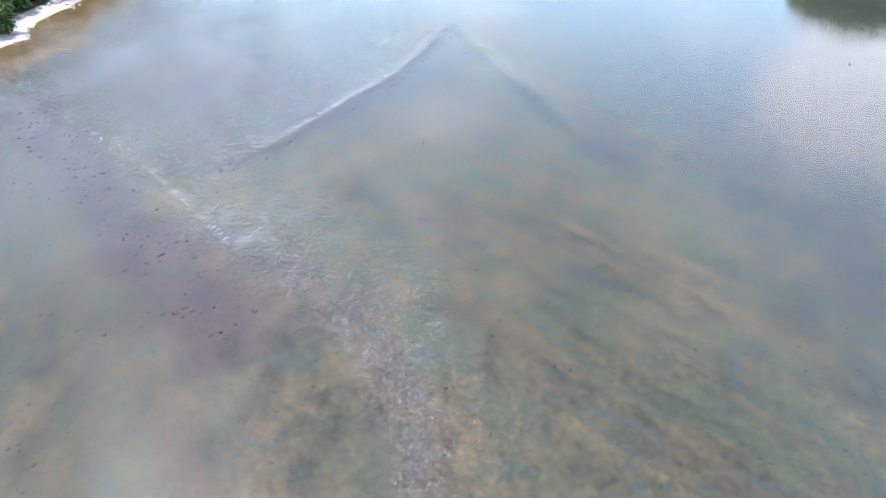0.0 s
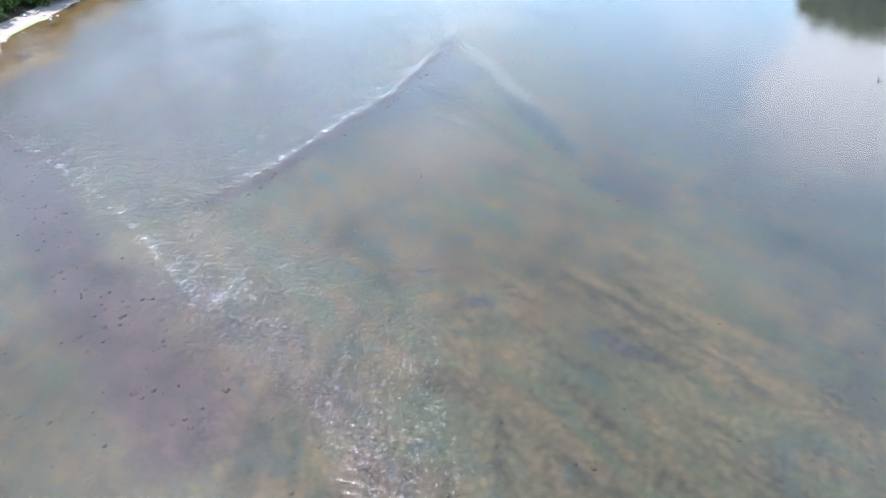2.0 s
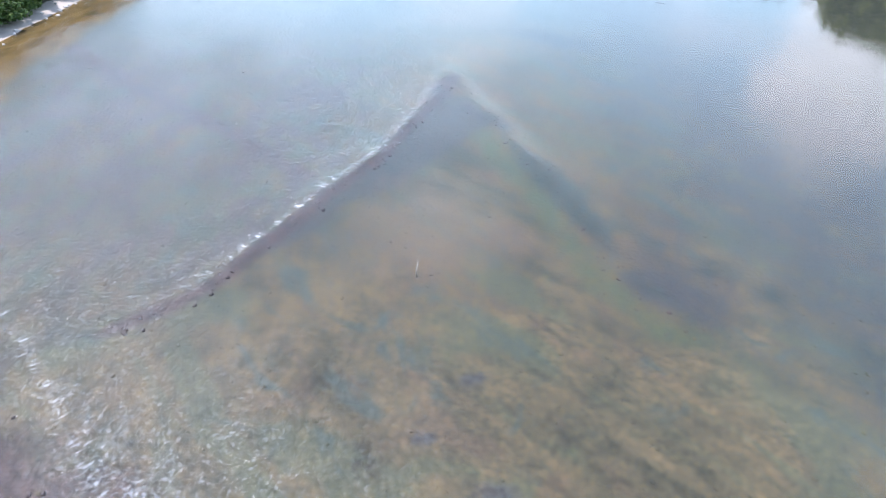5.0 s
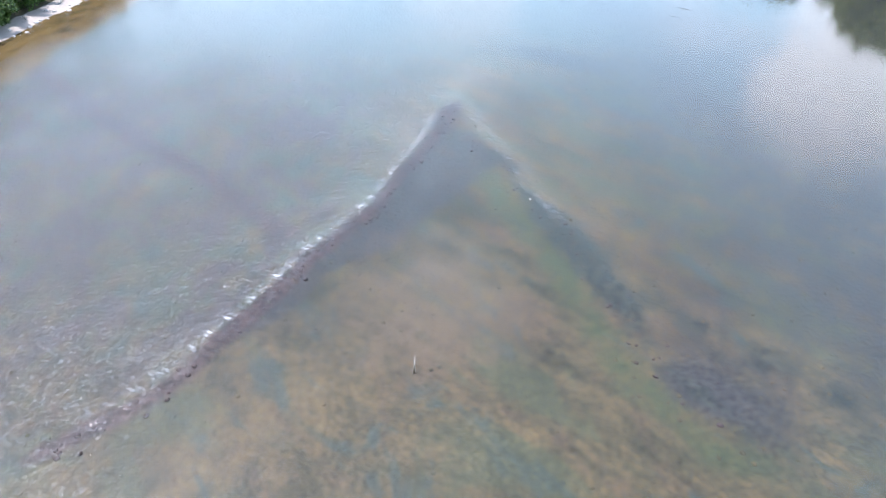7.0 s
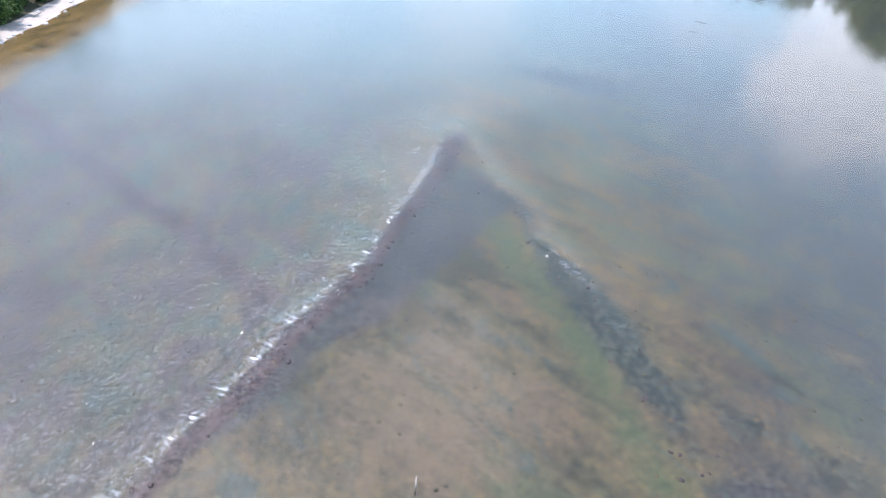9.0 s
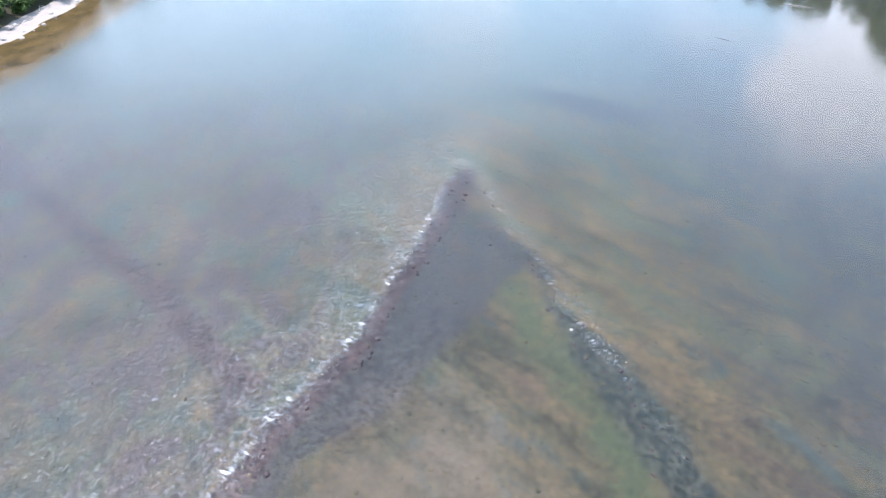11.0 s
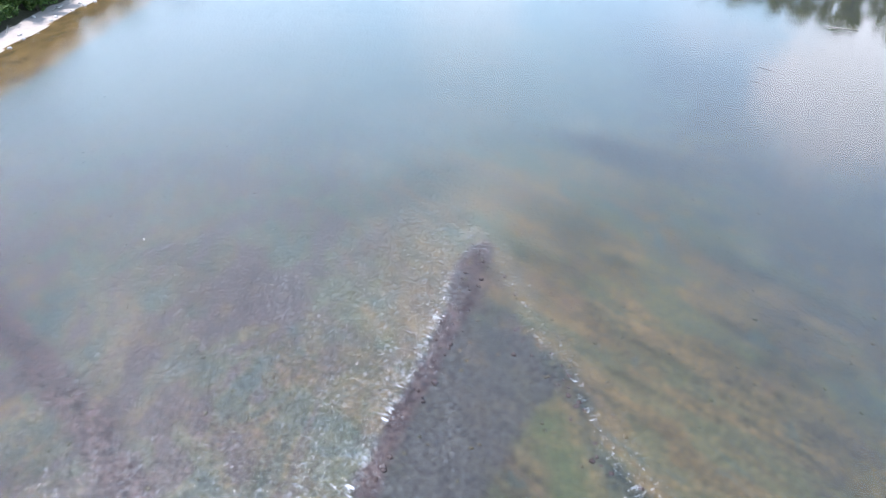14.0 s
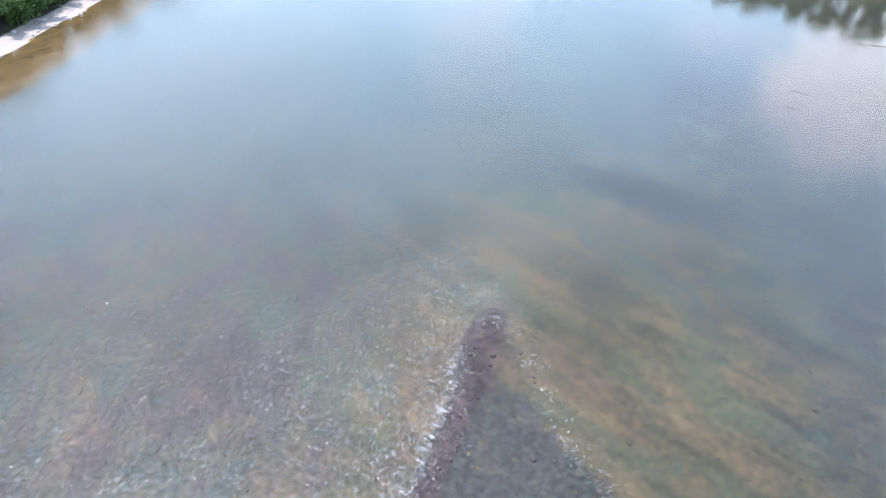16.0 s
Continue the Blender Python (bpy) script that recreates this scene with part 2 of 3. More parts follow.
def make_water():
    m = Mat("water")
    riffle, foam_glint, arm = m.attr("riffle"), m.attr("foam_glint"), m.attr("arm")
    gust = m.step(m.noise(m.place((0.8, 0.5, 1), 15), 0.22, 4, 0.6), 0.36, 0.62, 0.55, 1.0)
    riffle = m.math("MULTIPLY", riffle, gust)
    swell = m.noise(m.place((1.0, 0.6, 1), 10), 0.55, 2, 0.5)
    chop = m.noise(m.place((0.6, 1.3, 1), -8), 2.9, 2, 0.45, 0.6)
    crisp = m.noise(m.place((0.9, 1.2, 1), 12), 5.2, 3, 0.6, 0.4)
    # standing waves where the side channel runs out
    train = m.n.new("ShaderNodeTexWave")
    train.bands_direction = "Y"
    train.inputs["Scale"].default_value, train.inputs["Distortion"].default_value = 0.75, 5.0
    train.inputs["Detail"].default_value, train.inputs["Detail Scale"].default_value = 2.0, 0.9
    m.l.new(m.place((0.7, 1, 1), 14), train.inputs["Vector"])
    waves = m.math("MULTIPLY", train.outputs["Fac"], m.math("MULTIPLY", m.attr("train"), m.step(m.noise(m.place(), 0.5, 3, 0.6), 0.38, 0.62)))
    h = m.math("ADD", m.math("MULTIPLY", swell, m.math("MULTIPLY_ADD", riffle, 0.06, 0.003)),
               m.math("ADD", m.math("MULTIPLY", chop, m.math("MULTIPLY_ADD", riffle, 0.060, 0.0010)), m.math("MULTIPLY", crisp, m.math("MULTIPLY_ADD", riffle, 0.10, 0.0002))))
    h = m.math("MULTIPLY_ADD", waves, 0.020, h)
    normal = m.bump(h, 1.0, 1.0)
    fres = m.n.new("ShaderNodeFresnel")
    fres.inputs["IOR"].default_value = 1.36
    m.l.new(normal, fres.inputs["Normal"])
    gloss = m.n.new("ShaderNodeBsdfGlossy")
    m.put(m.step(m.attr("calm"), 0.0, 1.0, 0.125, 0.035), gloss.inputs["Roughness"])
    m.l.new(normal, gloss.inputs["Normal"])
    clear = m.n.new("ShaderNodeBsdfTransparent")
    clear.inputs[0].default_value = (0.88, 0.93, 0.94, 1)
    a = m.n.new("ShaderNodeMixShader")
    m.l.new(fres.outputs[0], a.inputs[0])
    m.l.new(gloss.outputs[0], a.inputs[2])
    m.l.new(clear.outputs[0], a.inputs[1])
    # light glancing off the ripples, painted on as a pale diffuse pattern
    ripple_glint = m.noise(m.place((1.15, 0.75, 1), 22), 6.6, 3, 0.68, 0.5)
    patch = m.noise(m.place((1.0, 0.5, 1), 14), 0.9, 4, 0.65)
    ripple_glint = m.math("ADD", ripple_glint, m.math("MULTIPLY", m.math("SUBTRACT", patch, 0.5), 0.22))
    ripple_glint = m.math("MULTIPLY", m.step(ripple_glint, 0.57, 0.65), m.step(riffle, 0.12, 0.60, 0.0, 0.21))
    # foam flecks, thickened to stand for glints on the riffles as well
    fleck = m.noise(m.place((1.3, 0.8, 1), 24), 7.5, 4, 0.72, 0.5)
    fleck = m.step(m.math("ADD", fleck, m.math("ADD", m.math("MULTIPLY", foam_glint, 0.26), m.math("MULTIPLY", m.math("SUBTRACT", patch, 0.5), 0.40))), 0.74, 0.82)
    fleck = m.math("MULTIPLY", fleck, m.step(foam_glint, 0.02, 0.3))
    # scalloped crests along the arms, with streamers drawn out by the current
    u, v = m.attr("arm_u"), m.attr("arm_v")
    run = m.n.new("ShaderNodeCombineXYZ")
    m.l.new(u, run.inputs[0])
    lobes = m.noise(run.outputs[0], 1.1, 3, 0.6)
    reach = m.math("MULTIPLY_ADD", m.step(lobes, 0.36, 0.66), 1.25, 0.18)
    v = m.math("SUBTRACT", v, m.math("MULTIPLY", m.math("SUBTRACT", m.noise(run.outputs[0], 1.7, 3, 0.6), 0.5), 0.9))
    wind = m.n.new("ShaderNodeCombineXYZ")
    m.l.new(m.math("MULTIPLY", u, 8.5), wind.inputs[0])
    m.l.new(m.math("MULTIPLY", v, 1.9), wind.inputs[1])
    streak = m.noise(wind.outputs[0], 1.0, 4, 0.7, 0.5)
    fade = m.math("MULTIPLY", m.step(v, -0.22, 0.02), m.step(m.math("DIVIDE", v, reach), 1.0, 0.0))
    crest = m.math("ADD", m.math("MULTIPLY", fade, 0.32), m.math("MULTIPLY", m.math("SUBTRACT", streak, 0.5), 1.7))
    crest = m.math("MULTIPLY", m.step(crest, 0.28, 0.52), m.math("MULTIPLY", arm, m.step(fade, 0.02, 0.35)))
    crest = m.math("MULTIPLY", crest, m.step(lobes, 0.44, 0.60, 0.25, 1.0))
    white = m.math("MAXIMUM", m.math("MULTIPLY", crest, 0.88), m.math("MAXIMUM", m.math("MULTIPLY", fleck, 0.42), ripple_glint))
    # one diffuse white serves both the foam and the painted glints
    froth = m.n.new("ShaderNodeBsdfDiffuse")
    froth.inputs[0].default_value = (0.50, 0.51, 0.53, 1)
    m.l.new(normal, froth.inputs["Normal"])
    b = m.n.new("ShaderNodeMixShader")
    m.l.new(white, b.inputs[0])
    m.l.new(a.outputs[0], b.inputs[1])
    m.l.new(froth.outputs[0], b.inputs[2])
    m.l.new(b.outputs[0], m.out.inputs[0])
    return m.m


def make_stone(name, dark, light):
    m = Mat(name)
    a = m.noise(m.place(), 3.0, 5, 0.65)
    c = m.mix(a, dark, light)
    c = m.mix(m.math("MULTIPLY", m.each(), 0.5), c, light)
    return m.surface(c, 0.7, m.bump(m.noise(m.place(), 12, 4, 0.7), 0.5, 0.05), 0.3)


def make_leaf(name, dark, mid, light):
    m = Mat(name)
    c = m.ramp(m.island(), [(0.0, dark), (0.5, mid), (1.0, light)])
    c = m.mix(m.math("MULTIPLY", m.noise(m.place(), 0.6, 3, 0.6), 0.45), c, dark)
    d = m.n.new("ShaderNodeBsdfPrincipled")
    m.l.new(c, d.inputs["Base Color"])
    d.inputs["Roughness"].default_value = 0.55
    d.inputs["Specular IOR Level"].default_value = 0.3
    t = m.n.new("ShaderNodeBsdfTranslucent")
    m.l.new(c, t.inputs[0])
    x = m.n.new("ShaderNodeMixShader")
    x.inputs[0].default_value = 0.3
    m.l.new(d.outputs[0], x.inputs[1])
    m.l.new(t.outputs[0], x.inputs[2])
    m.l.new(x.outputs[0], m.out.inputs[0])
    return m.m


def make_bark():
    m = Mat("bark")
    g = m.noise(m.place((6, 6, 1.2)), 1.0, 5, 0.65)
    return m.surface(m.mix(g, (0.035, 0.028, 0.022), (0.15, 0.125, 0.10)), 0.9, m.bump(g, 0.6, 0.05), 0.2)


def make_froth():
    m = Mat("froth")
    g = m.noise(m.place((1, 1, 2)), 7.0, 4, 0.7)
    d = m.n.new("ShaderNodeBsdfDiffuse")
    m.l.new(m.mix(g, (0.34, 0.36, 0.38), (0.62, 0.63, 0.64)), d.inputs[0])
    t = m.n.new("ShaderNodeBsdfTransparent")
    x = m.n.new("ShaderNodeMixShader")
    m.l.new(m.step(m.math("ADD", m.noise(m.place(), 9.0, 4, 0.75), m.math("MULTIPLY", m.attr("solid"), 0.36)), 0.68, 1.02, 0.0, 0.75), x.inputs[0])
    m.l.new(t.outputs[0], x.inputs[1])
    m.l.new(d.outputs[0], x.inputs[2])
    m.l.new(x.outputs[0], m.out.inputs[0])
    return m.m


def make_wood(name, dark, light):
    m = Mat(name)
    g = m.noise(m.place((3, 3, 3)), 2.0, 5, 0.65)
    return m.surface(m.mix(g, dark, light), 0.8, m.bump(g, 0.4, 0.03), 0.2)


GROUND, WATER, BARK, FROTH = make_ground(), make_water(), make_bark(), make_froth()
STONE_DARK = make_stone("weir_stone", (0.026, 0.017, 0.017), (0.086, 0.056, 0.052))
STONE_PALE = make_stone("pale_stone", (0.22, 0.20, 0.18), (0.44, 0.41, 0.38))
LEAF_LEFT = make_leaf("leaf_green", (0.022, 0.045, 0.010), (0.055, 0.105, 0.020), (0.125, 0.19, 0.042))
LEAF_RIGHT = make_leaf("leaf_olive", (0.10, 0.115, 0.014), (0.21, 0.22, 0.028), (0.30, 0.30, 0.05))
DRIFT = make_wood("driftwood", (0.20, 0.18, 0.15), (0.42, 0.39, 0.35))
SNAG = make_wood("wet_wood", (0.05, 0.045, 0.04), (0.13, 0.115, 0.10))


# ---- plan ----
LEFT_ARM = [(0.9, 66.6), (-0.3, 64.4), (-0.5, 62.2), (-1.1, 60.2), (-2.2, 57.1), (-3.2, 54.6), (-4.2, 51.2), (-6.0, 48.3), (-7.3, 46.0), (-8.1, 44.1), (-9.0, 42.4), (-10.3, 40.0), (-11.5, 37.6), (-12.9, 36.2), (-15.0, 34.6)]
RIGHT_ARM = [(0.9, 66.6), (1.5, 64.8), (2.3, 62.4), (2.8, 59.6), (4.4, 56.7), (5.1, 53.0), (5.9, 50.8), (7.3, 46.8), (8.2, 42.5), (9.4, 38.5), (10.4, 36.7), (11.2, 35.5)]
SIDE_ARM = [(-36.0, 49.5), (-31.2, 44.1), (-26.0, 39.9), (-22.3, 37.0), (-18.1, 33.1), (-15.2, 30.0), (-13.4, 27.9), (-11.3, 25.6)]
SIDE_BELT = [(-33.0, 44.0), (-26.0, 37.4), (-21.0, 31.6), (-16.1, 25.6), (-12.0, 21.4), (-9.4, 18.6)]
SIDE_TAIL = [(-13.2, 27.5), (-9.2, 25.0), (-6.8, 22.7), (-4.6, 20.6), (-2.6, 18.0), (-1.6, 15.4), (-0.7, 12.0)]
OLD_ARM = [(-37.5, 75.8), (-25.2, 63.6), (-20.3, 59.3), (-16.5, 56.2), (-11.3, 51.0), (-8.6, 48.6)]
DEEP_BAND = [(6.1, 49.7), (8.6, 44.4), (12.2, 40.3), (15.3, 37.4), (17.8, 33.6), (20.8, 29.8), (24.5, 25.0)]
POOL_EDGE = [(5.0, 57.5), (2.5, 54.8), (0.6, 51.7), (-1.2, 49.3), (-2.8, 47.0), (-5.3, 45.2), (-6.8, 42.4), (-9.2, 39.6)]


def left_edge(y):
    return -43.6 + 2.0 * math.exp(-((y - 60.5) / 3.0) ** 2) + 0.7 * noise.noise((0.13 * y, 3.1, 0)) + 0.35 * noise.noise((0.5 * y, 7.7, 0))


def right_edge(y):
    return 74.0 - 0.55 * max(0.0, min(y, 210) - 156) + 1.6 * noise.noise((0.03 * y, 9.3, 0)) + 0.8 * noise.noise((0.2 * y, 1.7, 0))


def along(line, k):
    """The point at the share k of a polyline's length, and its direction."""
    parts = [(Vector(a), Vector(b)) for a, b in zip(line, line[1:])]
    rest = k * sum((b - a).length for a, b in parts)
    for a, b in parts:
        if rest <= (b - a).length:
            break
        rest -= (b - a).length
    d = (b - a).normalized()
    return a + d * min(rest, (b - a).length), d


def crest_places(line, lo, hi, count, shift, seed):
    """Where single waves break along an arm."""
    rnd = random.Random(seed)
    out = []
    for i in range(count):
        p, d = along(line, lo + (hi - lo) * (i + rnd.random() * 0.9) / count)
        out.append((p.x - d.y * (shift + rnd.uniform(-0.2, 0.2)), p.y + d.x * (shift + rnd.uniform(-0.2, 0.2)), rnd.random()))
    return out


def to_line(xy, line):
    """Distance of points to a polyline, and the signed side (positive to the left of its run)."""
    best = np.full(len(xy), 1e9)
    side = np.zeros(len(xy))
    for a, b in zip(line, line[1:]):
        a, d = np.array(a), np.array(b) - np.array(a)
        k = np.clip(((xy - a) @ d) / (d @ d), 0, 1)
        r = xy - a - k[:, None] * d
        q = np.hypot(r[:, 0], r[:, 1])
        s = d[0] * (xy[:, 1] - a[1]) - d[1] * (xy[:, 0] - a[0])
        side = np.where(q < best, s, side)
        best = np.minimum(best, q)
    return best, np.sign(side) * best


def soft(v, lo, hi):
    k = np.clip((v - lo) / (hi - lo), 0, 1)
    return k * k * (3 - 2 * k)


def blob(xy, x, y, rx, ry, turn=0.0):
    c, s = math.cos(radians(turn)), math.sin(radians(turn))
    u, v = xy[:, 0] - x, xy[:, 1] - y
    return np.exp(-((c * u + s * v) / rx) ** 2 - ((-s * u + c * v) / ry) ** 2)


LEFT_CRESTS = crest_places(LEFT_ARM, 0.12, 0.76, 27, -0.2, 21)
SIDE_CRESTS = crest_places(SIDE_ARM, 0.08, 0.97, 17, 0.2, 22)
RIGHT_CRESTS = [(2.75, 59.6, 0.2), (4.42, 56.7, 0.9), (5.0, 54.2, 0.3), (5.3, 53.2, 0.2)]


def stretch(lo, hi, step, far_lo, far_hi):
    """Even steps from lo to hi, then ever longer ones out to the far ends."""
    mid = list(np.arange(lo, hi + step / 2, step))
    for sign, far in ((-1, far_lo), (1, far_hi)):
        w, end = step, mid[0] if sign < 0 else mid[-1]
        more = []
        while (end - far) * sign < 0:
            w *= 1.35
            end += sign * w
            more.append(end)
        mid = more[::-1] + mid if sign < 0 else mid + more
    return np.array(mid)


def sheet(name, xs, ys, z, material, masks):
    nx, ny = len(xs), len(ys)
    gx, gy = np.meshgrid(xs, ys)
    co = np.c_[gx.ravel(), gy.ravel(), z]
    i = (np.arange(ny - 1)[:, None] * nx + np.arange(nx - 1)).ravel()
    faces = np.c_[i, i + 1, i + nx + 1, i + nx]
    me = bpy.data.meshes.new(name)
    me.vertices.add(len(co))
    me.vertices.foreach_set("co", co.ravel())
    me.loops.add(faces.size)
    me.loops.foreach_set("vertex_index", faces.ravel())
    me.polygons.add(len(faces))
    me.polygons.foreach_set("loop_start", np.arange(0, faces.size, 4))
    me.update(calc_edges=True)
    me.polygons.foreach_set("use_smooth", np.ones(len(faces), bool))
    for key, v in masks.items():
        me.attributes.new(key, "FLOAT", "POINT").data.foreach_set("value", np.asarray(v, np.float32))
    me.materials.append(material)
    return new(name, me)


def rough(xy, scale, seed):
    return np.array([noise.noise((scale * x, scale * y, seed)) for x, y in xy])


def bed_depth(xy):
    """Depth of the river bed below the water, without the banks."""
    d = 0.42 + 0.5 * soft(xy[:, 0], 12, 34)
    arm = np.minimum(to_line(xy, LEFT_ARM)[0], to_line(xy, RIGHT_ARM)[0])
    return d - 0.14 * np.exp(-(arm / 1.1) ** 2)


def ground_sheet():
    xs, ys = stretch(-52, 24, 0.5, -1800, 1800), stretch(6, 128, 0.5, -1500, 2200)
    gx, gy = np.meshgrid(xs, ys)
    xy = np.c_[gx.ravel(), gy.ravel()]
    le = np.array([left_edge(y) for y in ys])
    re = np.array([right_edge(y) for y in ys])
    inl = gx - le[:, None]
    inr = re[:, None] - gx
    into = np.minimum(inl, inr).ravel()
    n1, n2 = rough(xy, 0.12, 1.3), rough(xy, 0.9, 5.1)
    wet = -bed_depth(xy) * soft(into, -0.2, 7.0) - 0.02 + 0.05 * n2 * soft(into, 0, 3)
    out = -into
    dry = np.where(out < 3.2, 0.11 * out, 0.35 + 0.30 * np.minimum(out - 3.2, 6.0)) + 0.10 * n2 * soft(out, 0.3, 2) + 0.5 * n1 * soft(out, 4, 12)
    dry = dry + 4.0 * soft(out, 30, 300)
    z = np.where(into > 0, wet, np.maximum(dry, -0.01))
    x, y = xy.T
    la, ls = to_line(xy, LEFT_ARM)
    ra, rs = to_line(xy, RIGHT_ARM)
    inside = (ls > 0) & (rs < 0) & (y < 65)
    oblique = soft(x + 0.25 * (y - 30), -4, 4)
    cobble = 0.95 * np.exp(-((ls - 0.35) / 0.55) ** 2) + 0.3 * np.exp(-(ra / 0.55) ** 2) * soft(y, 56, 60)
    cobble += 0.55 * blob(xy, 0.8, 63.2, 1.1, 3.2)
    cobble += 0.9 * np.exp(-(to_line(xy, SIDE_BELT)[0] / 2.3) ** 2) + 0.50 * np.exp(-(to_line(xy, SIDE_TAIL)[0] / 2.5) ** 2)
    cobble += 0.8 * np.exp(-(to_line(xy, OLD_ARM)[0] / 0.7) ** 2)
    cobble += 0.24 * soft(-x, 4, 14) * soft(y, 34, 50)
    pool = to_line(xy, POOL_EDGE)[1]
    silt = np.where((ls > -0.2) & (rs < 0.2), 0.82 * soft(-pool, -0.6, 0.6), 0) * soft(y, 38, 42) * (1 - 0.7 * soft(y, 59, 64))
    weed = (0.50 + 0.12 * soft(y, 44, 50)) * np.exp(-((ra - 0.1) / 0.75) ** 2) * (1 - soft(y, 58, 62)) + 0.52 * np.exp(-(to_line(xy, DEEP_BAND)[0] / 1.8) ** 2) * (1 - 0.6 * soft(x, 20, 26))
    sandy = 0.5 * blob(xy, -0.2, 46.0, 3.4, 4.6) + 0.45 * blob(xy, -3.0, 41, 4.5, 5.0) + 0.3 * blob(xy, 3, 41, 3, 4)
    silt += 0.16 * blob(xy, 11.5, 37.5, 2.0, 3.5, 15) + 0.12 * blob(xy, 13, 17, 9, 8) + 0.42 * soft(x, 4, 12) * (0.62 + 0.38 * soft(y, 28, 46))
    silt += 0.8 * blob(xy, 25, 94, 4.5, 1.8, -40) + 0.3 * soft(x, 12, 22)
    weed += 0.75 * soft(x, 24, 40)
    for px, py, rx, ry, turn, k in ((1.9, 26.2, 1.1, 0.5, 0, 1.2), (1.3, 31.4, 0.8, 0.5, 20, 1.1), (10.4, 37.0, 0.9, 1.6, 40, 0.9), (7.5, 23.5, 1.6, 0.4, -40, 1.1), (-0.7, 28.5, 0.6, 0.4, 0, 1.0),
                                    (12.0, 77.3, 4.0, 2.0, -30, 0.5), (7.2, 80.5, 3.2, 1.5, -20, 0.4), (12.5, 36.0, 1.8, 2.6, 10, 0.3), (-8.5, 60.5, 1.5, 4.0, 25, 0.45), (5.2, 67.5, 1.0, 3.5, 10, 0.5)):
        silt += k * blob(xy, px, py, rx, ry, turn)
    algae = np.where(inside, 0.66 * np.exp(-((ra - 1.7) / 1.4) ** 2), 0) + 0.5 * blob(xy, -4.5, 60, 3.5, 10) + 0.3 * blob(xy, -3, 26, 6, 5) + 0.4 * blob(xy, -16, 17, 5, 7)
    rust = np.where(rs > 0, 0.42 * np.exp(-((ra - 3.2) / 2.4) ** 2), 0) * soft(y, 36, 44) * (1 - soft(y, 64, 72))
    rust += 0.5 * blob(xy, 4, 25, 4, 2.2, -40) + 0.5 * blob(xy, 9, 19, 4, 2.0, -45) + 0.6 * blob(xy, -1.0, 41, 4.5, 6) + 0.4 * blob(xy, 3.0, 70.5, 3.2, 1.2, -30) + 0.4 * blob(xy, -19, 52, 5, 4)
    field = soft(-x, 0, 9) * soft(y, 33, 44) + 0.5 * soft(-x, 3, 12) * (1 - soft(y, 33, 44))
    tip = soft(y, 61, 72)
    field = field * (0.2 + 0.8 * ((ls < 0) * (1 - tip) + soft(1 - x, -7, 7) * tip))
    shallow = 1 - soft(inl.ravel(), 3.5, 9.0)
    moss = 0.9 * blob(xy, -43.6, 70, 0.9, 5) + 0.3 * blob(xy, -45, 118, 1, 6)
    dark_bank = soft(out, 2.2, 3.6)
    # bed_haze: the painted veil, stronger down-river and to the right
    return tagged(sheet("ground", xs, ys, z, GROUND, dict(oblique=oblique, field=field, weed=weed, sandy=sandy, cobble=cobble, silt=silt, algae=algae, rust=rust, bed_haze=0.82 * np.maximum(soft(y, 64, 88), (0.35 + 0.5 * soft(y, 56, 74)) * soft(x, 9, 22)) * (1 - soft(x, 26, 40)), shallow=shallow, moss=moss, dark_bank=dark_bank, dry=soft(out, -0.1, 0.25))),
                  "shallow stony river bed with weed streaks, rising to pale sandy banks", "ground", kind="structure")


